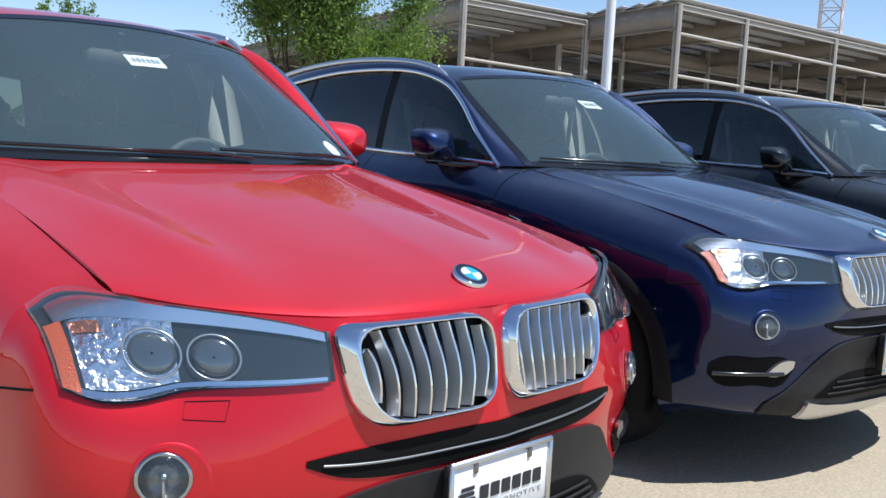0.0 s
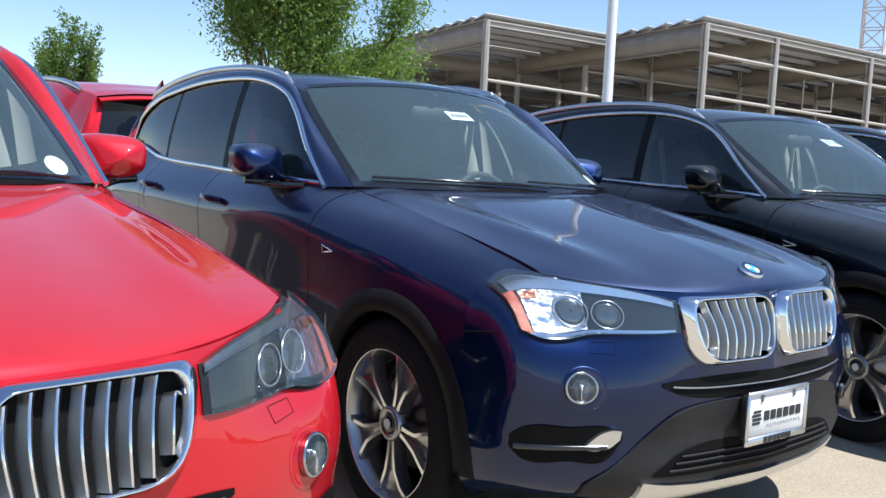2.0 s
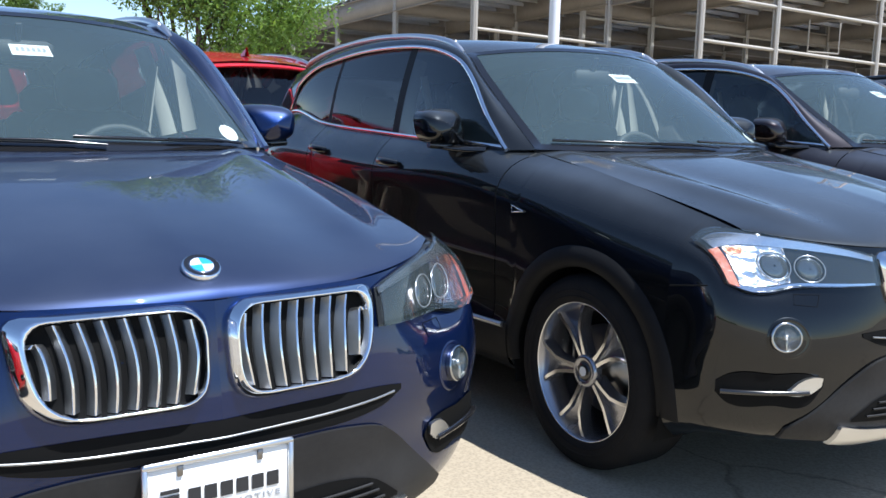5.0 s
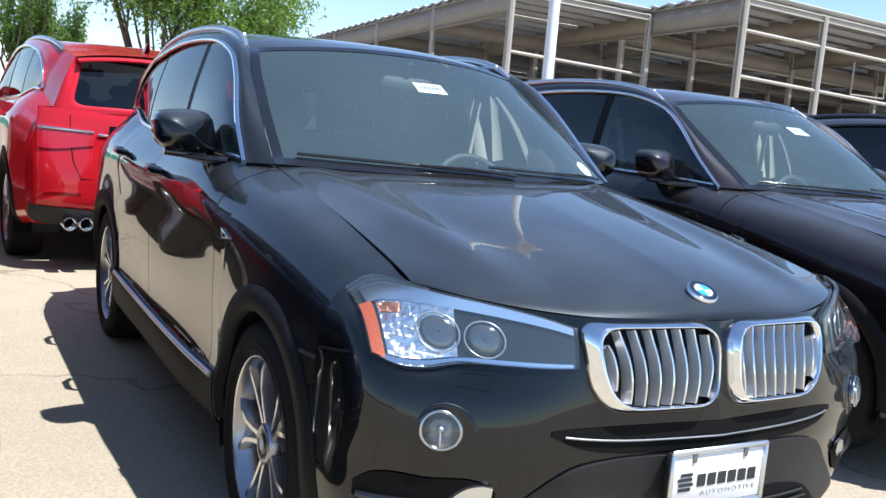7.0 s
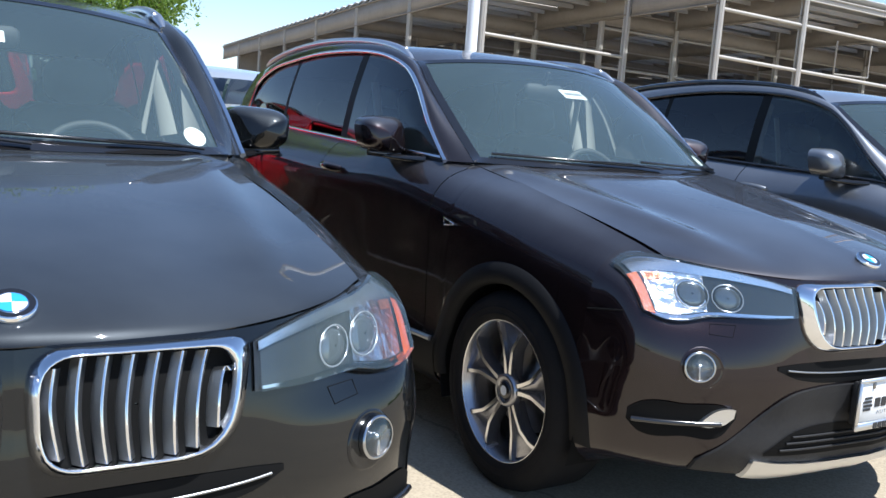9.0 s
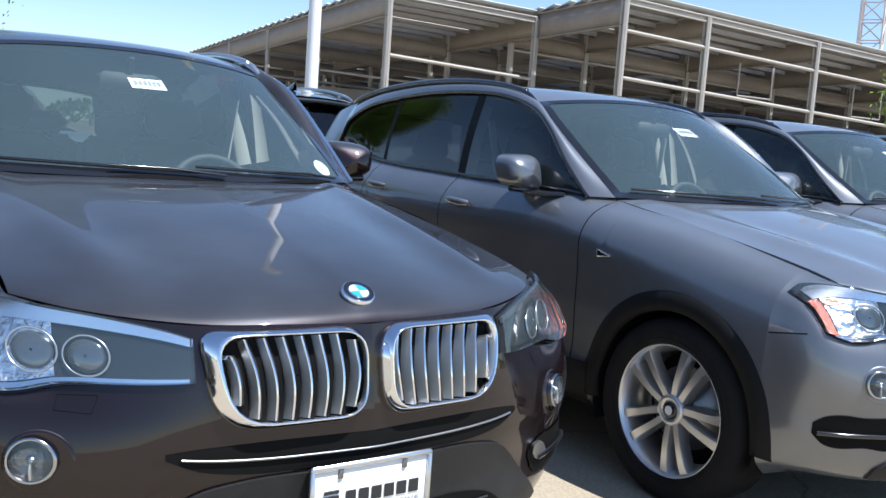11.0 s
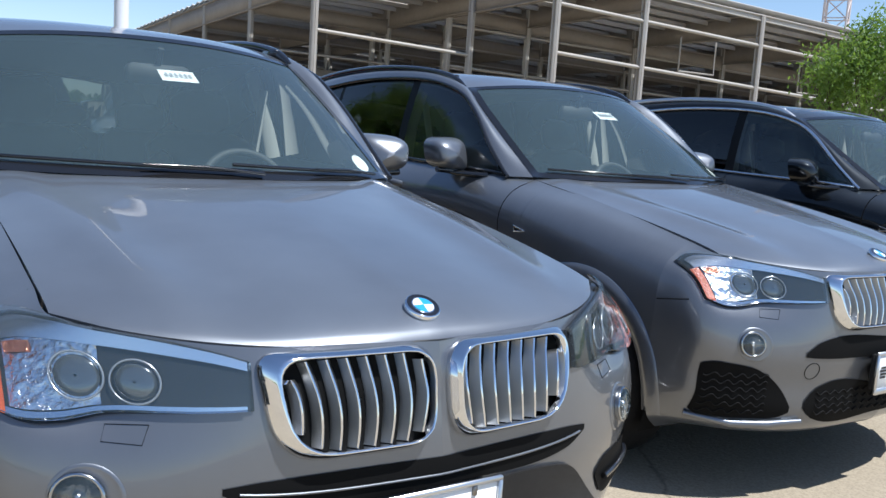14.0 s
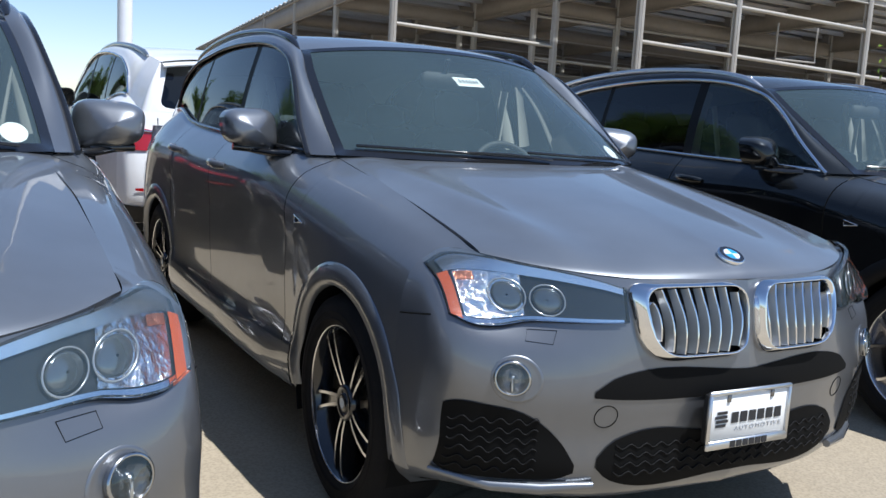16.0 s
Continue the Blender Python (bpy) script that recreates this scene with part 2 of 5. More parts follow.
PANES = (GLASS_WS, GLASS_SIDE, GLASS_DARK, GLASS_LENS)


def part(name, key, make, mats, parent, label="", at=None, smooth=True):
    """Links one mesh (made once for each key) as a part of parent."""
    if key not in MESHES:
        me = MESHES[key] = make().mesh(name, smooth)
        if mats[0] in PANES and sum((p.center - Vector((0, 2.3, 0.8))).dot(p.normal) * p.area for p in me.polygons) < 0:
            me.flip_normals()
    ob = new(name, MESHES[key])
    for slot, m in zip(ob.material_slots, mats):
        slot.link = "OBJECT"
        slot.material = m
    ob.parent = parent
    if at is not None:
        ob.matrix_basis = at
    return tagged(ob, label)


def thing(name, label, category, at, group=""):
    ob = new(name)
    ob.empty_display_size = 0.3
    ob.matrix_basis = at
    return tagged(ob, label, category, group)


# ---- the car: body lines, front at y = 0, x across, half of it mirrored ----
HUB_F, HUB_R, HUB_Z, ARCH = 0.87, 3.68, 0.361, 0.405
Y0, Y1 = 0.465, 4.40                                  # side panels run between these
SIDE_Y = [0.465, 0.9, 1.42, 1.62, 2.6, 3.4, 3.98, 4.40]
SIDE_X = [
    [0.83, 0.84, 0.85, 0.86, 0.86, 0.86, 0.85, 0.80],
    [0.885, 0.90, 0.90, 0.915, 0.915, 0.91, 0.90, 0.85],
    [0.905, 0.925, 0.915, 0.925, 0.925, 0.925, 0.92, 0.865],
    [0.905, 0.925, 0.897, 0.894, 0.902, 0.914, 0.925, 0.865],
    [0.90, 0.925, 0.903, 0.900, 0.911, 0.918, 0.93, 0.865],
    [0.89, 0.915, 0.905, 0.904, 0.915, 0.920, 0.922, 0.86],
    [0.862, 0.893, 0.909, 0.914, 0.923, 0.924, 0.905, 0.83],
    [0.80, 0.82, 0.84, 0.872, 0.872, 0.870, 0.835, 0.775],
    [0.722, 0.715, 0.705, 0.79, 0.795, 0.78, 0.725, 0.70],
]
SIDE_Z = [
    [0.24, 0.25, 0.25, 0.25, 0.25, 0.25, 0.28, 0.34],
    [0.30, 0.30, 0.30, 0.30, 0.30, 0.30, 0.34, 0.40],
    [0.42, 0.42, 0.40, 0.40, 0.40, 0.42, 0.45, 0.50],
    [0.53, 0.53, 0.50, 0.49, 0.49, 0.52, 0.56, 0.60],
    [0.67, 0.67, 0.66, 0.66, 0.67, 0.69, 0.70, 0.72],
    [0.79, 0.80, 0.82, 0.83, 0.85, 0.87, 0.88, 0.87],
    [0.875, 0.92, 0.97, 0.985, 1.00, 1.02, 1.03, 0.98],
    [0.93, 1.01, 1.07, 1.075, 1.095, 1.115, 1.15, 1.07],
    [0.968, 1.055, 1.128, 1.143, 1.168, 1.20, 1.262, 1.15],
]
ROWS = np.linspace(0, 1, 9)


def side(y, v):
    """A point of the side: y along the car, v from 0 at the sill to 1 at the belt."""
    y, v = np.broadcast_arrays(np.asarray(y, float), np.asarray(v, float))
    xs = np.stack([spl(SIDE_Y, r, y) for r in SIDE_X])
    zs = np.stack([spl(SIDE_Y, r, y) for r in SIDE_Z])
    out = np.empty((*y.shape, 3))
    for i in np.ndindex(y.shape):
        out[i] = (spl(ROWS, xs[(slice(None), *i)], v[i]), y[i], spl(ROWS, zs[(slice(None), *i)], v[i]))
    return out


def v_at(y, z):
    """The v at which the side has the height z."""
    vs = np.linspace(0, 1, 161)
    return float(np.interp(z, side(np.full(161, y), vs)[:, 2], vs))


def arch_z(y, radius=ARCH):
    low = 0.0
    for hub in (HUB_F, HUB_R):
        if abs(y - hub) < radius:
            low = max(low, HUB_Z + math.sqrt(radius**2 - (y - hub) ** 2))
    return low


def side_panel(ya, yb, va=0.0, vb=1.0, rows=26):
    """A stretch of the side between two lengths, cut out round the wheels; points gather at the arch."""
    ys = set(np.linspace(ya, yb, max(4, int((yb - ya) / 0.04))))
    for hub in (HUB_F, HUB_R):
        for a in np.linspace(0, np.pi, 36):
            y = hub - ARCH * math.cos(a)
            if ya < y < yb:
                ys.add(y)
    grid = []
    for y in sorted(ys):
        low = max(va, v_at(y, arch_z(y))) if arch_z(y) > 0 else va
        grid.append(side(np.full(rows, y), np.linspace(low, vb, rows)))
    return np.array(grid)


# front face: columns from the middle to the wheel arch, rows from the chin to the bonnet edge
EDGE_X = [0, 0.2, 0.40, 0.62, 0.722]
EDGE_Y = [0.036, 0.048, 0.095, 0.215, 0.325]
EDGE_Z = [0.893, 0.897, 0.900, 0.921, 0.938]
COLS = [0, 0.3, 0.55, 0.80, 1.0]
FACE_X = [
    [0, 0.38, 0.62, 0.76, 0.83], [0, 0.40, 0.66, 0.83, 0.885], [0, 0.41, 0.68, 0.862, 0.905],
    [0, 0.41, 0.68, 0.862, 0.905], [0, 0.41, 0.68, 0.86, 0.90], [0, 0.41, 0.675, 0.85, 0.89],
    [0, 0.405, 0.66, 0.836, 0.862], [0, 0.40, 0.64, 0.785, 0.80], [0, 0.40, 0.62, 0.722, 0.722],
]
FACE_Y = [
    [0.16, 0.20, 0.30, 0.40, 0.465], [0.06, 0.10, 0.20, 0.33, 0.465], [0.014, 0.058, 0.158, 0.300, 0.465],
    [0.010, 0.052, 0.152, 0.290, 0.465], [-0.008, 0.034, 0.138, 0.268, 0.465], [0.000, 0.042, 0.156, 0.280, 0.465],
    [0.016, 0.060, 0.195, 0.325, 0.465], [0.026, 0.078, 0.212, 0.345, 0.465], [0.036, 0.095, 0.215, 0.325, 0.465],
]
FACE_Z = [
    [0.24, 0.24, 0.25, 0.26, 0.24], [0.28, 0.28, 0.29, 0.31, 0.30], [0.36, 0.36, 0.38, 0.42, 0.42],
    [0.47, 0.47, 0.48, 0.52, 0.53], [0.58, 0.58, 0.59, 0.64, 0.67], [0.68, 0.68, 0.70, 0.745, 0.79],
    [0.77, 0.78, 0.79, 0.83, 0.875], [0.84, 0.85, 0.87, 0.895, 0.93], [0.893, 0.900, 0.921, 0.938, 0.968],
]


def face(c, v):
    """A point of the front: c from 0 in the middle to 1 at the wheel arch, v from the chin to the bonnet edge."""
    pts = np.stack([np.stack([spl(COLS, r, c) for r in t], 0) for t in (FACE_X, FACE_Y, FACE_Z)], -1)
    return spl(ROWS, pts, v)


FACE_GRID = np.stack([face(c, np.linspace(0, 1, 60)) for c in np.linspace(0, 1, 70)])


def rear(c, v):
    """A point of the back, from the middle (c = 0) to the corner (c = 1)."""
    xs = spl([0, 0.45, 0.8, 1.0], np.stack([np.zeros(9), np.full(9, 0.55), np.full(9, 0.80), [r[-1] for r in SIDE_X]]), c)
    ys = spl([0, 0.45, 0.8, 1.0], np.stack([[4.50, 4.58, 4.64, 4.65, 4.645, 4.61, 4.59, 4.575, 4.555], [4.46, 4.54, 4.61, 4.62, 4.61, 4.58, 4.56, 4.54, 4.52],
                                           [4.40, 4.47, 4.53, 4.54, 4.535, 4.51, 4.49, 4.47, 4.45], [4.40] * 9]), c)
    zs = np.array([r[-1] for r in SIDE_Z])
    zs = zs + (1 - c) * np.array([-0.02, -0.02, -0.02, 0, 0, 0, 0, 0, -0.02])
    return spl(ROWS, np.stack([xs, ys, zs], -1), v)


REAR_GRID = np.stack([rear(c, np.linspace(0, 1, 40)) for c in np.linspace(0, 1, 40)])


def tree_of(grid):
    """A ray tree of a surface and its mirror image."""
    s = Shape().both(grid)
    return BVHTree.FromPolygons(s.v, s.f)


FACE_TREE, REAR_TREE = tree_of(FACE_GRID), tree_of(REAR_GRID)
SIDE_TREE = tree_of(side(np.linspace(Y0, Y1, 120)[:, None], np.linspace(0, 1, 60)[None, :]))


def on_face(x, z, out=0.0, back=False):
    """The point of the front (or back) seen at x, z, moved out along its normal."""
    tree, d = (REAR_TREE, -1) if back else (FACE_TREE, 1)
    for sx in (x, x * 0.995, x * 0.98, x * 0.96):
        hit = tree.ray_cast(Vector((sx, 2.3 - 4 * d, z)), Vector((0, d, 0)))
        if hit[0] is not None:
            n = hit[1] if hit[1].y * d < 0 else -hit[1]
            return np.array(hit[0] + n * out)
    return np.array((x, 4.45 if back else 0.3, z))


def front_patch(xs, low, high, out, n=24, rows=8, back=False, slope=0.0):
    """A patch laid on the front between two edges given over x."""
    g = []
    sgn = -1 if xs[-1] < xs[0] else 1
    for x in np.linspace(xs[0], xs[-1], n):
        a, b = float(spl(np.asarray(xs) * sgn, low, x * sgn)), float(spl(np.asarray(xs) * sgn, high, x * sgn))
        g.append([on_face(x + slope * (1 - t), a + (b - a) * t, out, back) for t in np.linspace(0, 1, rows)])
    return np.array(g)


def rim_of(g):
    """The edge of a grid as a loop."""
    return np.concatenate([g[:, 0], g[-1, 1:], g[-2::-1, -1], g[0, -2:0:-1]])


def solid_patch(s, g, depth, mat=0, rim=None):
    """A patch with side walls of the given depth towards the car."""
    s.grid(g, mat)
    loop = rim_of(g)
    d = np.array((0, depth, 0))
    s.grid([np.vstack([loop, loop[:1]]), np.vstack([loop, loop[:1]]) + d], mat if rim is None else rim)
    return s


# upper body curves
CANT_T = [0, 0.10, 0.22, 0.30, 0.40, 0.55, 0.72, 0.81, 0.88, 0.94, 1.0]
CANT_IN = [(0.715, 1.43, 1.140), (0.692, 1.68, 1.295), (0.655, 1.95, 1.462), (0.622, 2.12, 1.562), (0.615, 2.42, 1.632), (0.615, 2.95, 1.660), (0.605, 3.50, 1.636), (0.592, 3.80, 1.603), (0.58, 4.05, 1.562), (0.567, 4.22, 1.537), (0.55, 4.38, 1.505)]
CANT_OUT = [(0.785, 1.535, 1.135), (0.765, 1.71, 1.275), (0.722, 1.91, 1.445), (0.70, 2.06, 1.530), (0.688, 2.35, 1.595), (0.685, 2.90, 1.610), (0.685, 3.45, 1.568), (0.69, 3.74, 1.520), (0.70, 3.96, 1.425), (0.715, 4.16, 1.245), (0.70, 4.40, 1.15)]


def cant(t, w):
    """The strip between windscreen or roof (w = 0) and side windows (w = 1)."""
    a, b = spl(CANT_T, CANT_IN, t), spl(CANT_T, CANT_OUT, t)
    if t > 0.88:
        k = min(1.0, (t - 0.88) / 0.03)
        b = b + (side(np.array(min(b[1], Y1)), np.array(1.0)) - b) * k
    p = a + (b - a) * w
    return p + np.array((0.35, 0, 1.0)) * 0.020 * min(1, 7 * t) * math.sin(math.pi * w)


def bonnet():
    s = Shape()
    g = []
    for q in np.linspace(-1, 1, 61):
        x0 = 0.722 * abs(q)
        a = np.array((x0, float(spl(EDGE_X, EDGE_Y, x0)) + 0.004, float(spl(EDGE_X, EDGE_Z, x0)) + 0.003))
        b = np.array((0.703 * abs(q), 1.19 + 0.24 * abs(q) ** 2.2, 1.142 - 0.012 * abs(q) ** 3))
        e = 0.58 + 0.22 * abs(q)
        col = []
        for t in np.linspace(0, 1, 46):
            t = t**1.35
            p = a + (b - a) * t
            p[2] = a[2] + (b[2] - a[2]) * t**e
            crease = 0.86 - 0.18 * (1 - t)
            p[2] += 0.016 * math.exp(-((abs(q) - crease) / 0.10) ** 2) * min(1, 4 * t) * (1 - 0.5 * t) - 0.003 * math.exp(-((abs(q) - crease + 0.22) / 0.12) ** 2) * math.sin(math.pi * min(1, t * 1.1))
            p[0] *= math.copysign(1, q) if q else 0
            col.append(p)
        g.append(col)
    g = np.array(g)
    s.grid(g)
    loop = rim_of(g)
    s.grid([np.vstack([loop, loop[:1]]), np.vstack([loop, loop[:1]]) + (0, 0.004, -0.03)])
    return s


def front_skin():
    return Shape().both(FACE_GRID)


def windscreen_point(q, t):
    e = spl(CANT_T, CANT_IN, t * 0.30)
    mid = np.array((0, 1.185 + 0.80 * t, 1.140 + 0.468 * t + 0.03 * math.sin(math.pi * t)))
    a = abs(q)
    p = mid + (e - mid) * np.array((a, a**2.2, a**2.2))
    p[0] *= math.copysign(1, q) if q else 0
    return p


def windscreen(inset=0.0, lift=0.0):
    qs = np.linspace(-1 + inset, 1 - inset, 33)
    return np.array([[windscreen_point(q, t) + (0, -0.6 * lift, lift) for t in np.linspace(0, 1, 15)] for q in qs])


def roof():
    g = []
    for q in np.linspace(-1, 1, 33):
        col = []
        for t in np.linspace(0.30, 1.0, 30):
            e = spl(CANT_T, CANT_IN, t)
            k = (t - 0.3) / 0.7
            mid_y = 1.985 + (4.44 - 1.985) * k
            y = mid_y + (e[1] - mid_y) * abs(q) ** 2.2
            z = e[2] + (0.044 - 0.030 * math.sin(math.pi * min(1, k * 1.3))) * (1 - abs(q) ** 2.4)
            col.append((e[0] * q, y, z))
        g.append(col)
    return Shape().grid(g)


def pillar_strip(sgn):
    ts = np.linspace(0, 1, 90)
    return Shape().grid(np.array([[cant(t, w) for w in np.linspace(0, 1, 9)] for t in ts]) * [sgn, 1, 1])


def belt_pt(y):
    return side(np.array(y), np.array(1.0))


def glass_top(y):
    ts = np.linspace(0, 0.88, 300)
    c = np.vstack([spl(CANT_T, CANT_OUT, ts), belt_pt(4.06)])
    return np.array([np.interp(y, c[:, 1], c[:, 0]), y, np.interp(y, c[:, 1], c[:, 2])])


def side_window(ya, yb, mirror):
    g = []
    for y in np.linspace(ya, yb, 28):
        a, b = belt_pt(y), glass_top(y)
        if b[2] < a[2]:
            b = a.copy()
        col = [a + (b - a) * t + np.array((0.012 * math.sin(math.pi * t) - 0.008, 0, 0)) for t in np.linspace(0, 1, 9)]
        g.append(col)
    g = np.array(g)
    return Shape().grid(g * [-1, 1, 1] if mirror else g)


def window_trim(mirror):
    s = Shape()
    ys = np.linspace(1.53, 4.045, 90)
    up = [glass_top(y) + (0.006, 0, 0) for y in ys]
    lo = [belt_pt(y) + (0.006, 0, 0.004) for y in ys[::-1]]
    path = np.array(up + lo)
    if mirror:
        path = path * [-1, 1, 1]
    return s.tube(path, 0.011, sides=6)


def roof_rail(mirror):
    ts = np.linspace(0.305, 0.90, 40)
    base = np.array([spl(CANT_T, CANT_IN, t) for t in ts]) + (0.012, 0, 0.002)
    k = np.clip(np.minimum(ts - 0.305, 0.90 - ts) / 0.045, 0, 1)
    base[:, 2] += 0.014 * np.sin(k * np.pi / 2)
    if mirror:
        base = base * [-1, 1, 1]
    s = Shape().tube(base, 0.010 + 0.013 * np.sin(k * np.pi / 2), sides=10, flat=0.8)
    for t in (0.36, 0.6, 0.84):
        p = spl(CANT_T, CANT_IN, t) * ([-1, 1, 1] if mirror else [1, 1, 1])
        s.box(p + (0, 0, 0.008), (0.022, 0.14, 0.03), bevel=0.006)
    return s


def tail_point(q, t):
    """A point of the tailgate's upper half: q across, t from the belt to the spoiler."""
    return np.array(((0.665 - 0.135 * t) * q, 4.555 - 0.135 * t - 0.06 * abs(q) ** 2.5 + 0.02 * math.sin(math.pi * t), 1.125 + 0.375 * t))


def tail_loops():
    inner = resample(rounded([(-0.90, 0.12), (0.90, 0.12), (0.94, 1.0), (-0.94, 1.0)], [0.16, 0.16, 0.08, 0.08]), 80)
    ang = np.arctan2((inner[:, 1] - 0.55) / 0.55, inner[:, 0])
    k = 1 / np.maximum(np.abs(np.cos(ang)), np.abs(np.sin(ang)))
    outer = np.stack([np.cos(ang) * k, np.clip(0.5 + np.sin(ang) * k * 0.5, 0, 1)], -1)
    return inner, outer


def tail_glass():
    inner, _ = tail_loops()
    c = np.array((0.0, 0.6))
    return Shape().grid([[tail_point(*(c + (p - c) * k)) + (0, -0.012, 0) for p in inner] for k in (1.0, 0.7, 0.35, 0.01)], 0, True)


def tailgate_frame():
    """The painted surround of the rear window, rolled in at the glass."""
    inner, outer = tail_loops()
    rows = [[tail_point(*(o + (i - o) * k)) + (0, d, 0) for i, o in zip(inner, outer)] for k, d in ((0, 0), (0.5, 0.002), (0.95, 0.002), (1.0, -0.002), (1.0, -0.016))]
    return Shape().grid(rows, 0, True)


def tail_pillar(sgn):
    s = Shape()
    g = []
    for t in np.linspace(0, 1, 12):
        a = np.array(((0.665 - 0.135 * t), 4.495 - 0.135 * t + 0.02 * math.sin(math.pi * t), 1.125 + 0.375 * t))
        b = np.array((0.70 - 0.15 * t, 4.40 - 0.02 * t, 1.15 + 0.355 * t)) + np.array((0.35, 0, 1.0)) * 0.020 * math.sin(math.pi * t)
        g.append([a + (b - a) * w + np.array((0.015, 0.012, 0)) * math.sin(math.pi * w) for w in np.linspace(0, 1, 6)])
    return s.grid(np.array(g) * [sgn, 1, 1])


def spoiler():
    g = []
    for q in np.linspace(-1, 1, 25):
        y = 4.44 - 0.06 * abs(q) ** 2.2
        z = 1.535 - 0.04 * abs(q) ** 2.4
        x = 0.545 * q
        g.append([(x, y - 0.10, z + 0.010), (x, y + 0.03, z - 0.004), (x, y + 0.075, z - 0.020), (x, y + 0.07, z - 0.034), (x, y - 0.03, z - 0.035)])
    return Shape().grid(g)


def wheelhouse(hub, mirror):
    s = Shape()
    w = np.linspace(-0.35, np.pi + 0.35, 26)
    sgn = -1 if mirror else 1
    loops = [[(sgn * x, hub - r * math.cos(a), HUB_Z + r * math.sin(a)) for a in w] for x, r in ((0.90, ARCH + 0.002), (0.55, ARCH), (0.50, 0.05))]
    return s.grid(loops)


def arch_trim(hub, mirror):
    """The cladding round a wheel opening, standing a little proud of the side."""
    g = []
    for a in np.linspace(-0.12, np.pi + 0.12, 44):
        col = []
        for r, out in ((ARCH + 0.060, 0.0), (ARCH + 0.057, 0.005), (ARCH + 0.02, 0.008), (ARCH - 0.012, 0.008), (ARCH - 0.02, -0.02)):
            y, z = hub - r * math.cos(a), HUB_Z + r * math.sin(a)
            if Y0 <= y <= Y1:
                p = side(np.array(y), np.array(v_at(y, z)))
                x = p[0]
            else:
                h = FACE_TREE.ray_cast(Vector((2, max(y, 0.40), z)), Vector((-1, 0, 0)))[0] if y < 1 else None
                x = h.x if h is not None else 0.88
            col.append(((-1 if mirror else 1) * (x + out), y, z))
        g.append(col)
    return Shape().grid(g)


def sill_trim(mirror):
    ys = np.linspace(HUB_F + ARCH + 0.03, HUB_R - ARCH - 0.03, 30)
    g = side(ys[:, None], np.linspace(0.0, 0.31, 10)[None, :]) + (0.010, 0, 0)
    return Shape().grid(g * [-1, 1, 1] if mirror else g)


def sill_strip(mirror):
    ys = np.linspace(HUB_F + ARCH + 0.06, HUB_R - ARCH - 0.06, 30)
    p = side(ys, np.full(30, 0.30)) + (0.012, 0, 0)
    return Shape().tube(p * [-1, 1, 1] if mirror else p, 0.011, sides=6)


def ring_grid(points, loops):
    """Loops round an outline: (scale, out) pairs about its centre."""
    pts = np.asarray(points, float)
    c = pts.mean(0)
    return [[on_face(*(c + (p - c) * k), o) for p in pts] for k, o in loops]


def rounded(corners, r, n=6):
    """A polygon with its corners rounded off (x, z)."""
    cs = [np.array(c, float) for c in corners]
    out = []
    for i, c in enumerate(cs):
        a, b = cs[i - 1], cs[(i + 1) % len(cs)]
        rr = r[i] if isinstance(r, (list, tuple)) else r
        p = c + (a - c) / np.linalg.norm(a - c) * rr
        q = c + (b - c) / np.linalg.norm(b - c) * rr
        for t in np.linspace(0, 1, n):
            out.append((1 - t) ** 2 * p + 2 * t * (1 - t) * c + t**2 * q)
    return np.array(out)


def resample(loop, n=72):
    loop = np.vstack([loop, loop[:1]])
    d = np.r_[0, np.cumsum(np.linalg.norm(np.diff(loop, axis=0), axis=1))]
    w = np.linspace(0, d[-1], n, endpoint=False)
    return np.stack([np.interp(w, d, loop[:, k]) for k in range(loop.shape[1])], -1)


def kidney_loops(sgn):
    inner = resample(rounded([(0.030 * sgn, 0.877), (0.366 * sgn, 0.870), (0.340 * sgn, 0.697), (0.036 * sgn, 0.697)], [0.06, 0.055, 0.085, 0.06]))
    outer = resample(rounded([(0.014 * sgn, 0.893), (0.404 * sgn, 0.888), (0.374 * sgn, 0.678), (0.020 * sgn, 0.678)], [0.07, 0.04, 0.105, 0.075]))
    return inner, outer


def kidney_frame(sgn):
    inner, outer = kidney_loops(sgn)
    mid = outer + (inner - outer) * 0.72
    rows = [[on_face(x, z, o) for x, z in loop] for loop, o in ((outer, 0.0), (outer, 0.008), (outer + (inner - outer) * 0.15, 0.016), (mid, 0.036), (inner + (mid - inner) * 0.4, 0.040), (inner, 0.034), (inner, 0.004))]
    return Shape().grid(rows, 0, True)


def kidney_back(sgn):
    inner, _ = kidney_loops(sgn)
    s = Shape()
    c = inner.mean(0)
    s.grid([[on_face(*(c + (p - c) * k), 0.005) for p in inner] for k in (1.0, 0.6, 0.25, 0.02)], 0, True)
    return s


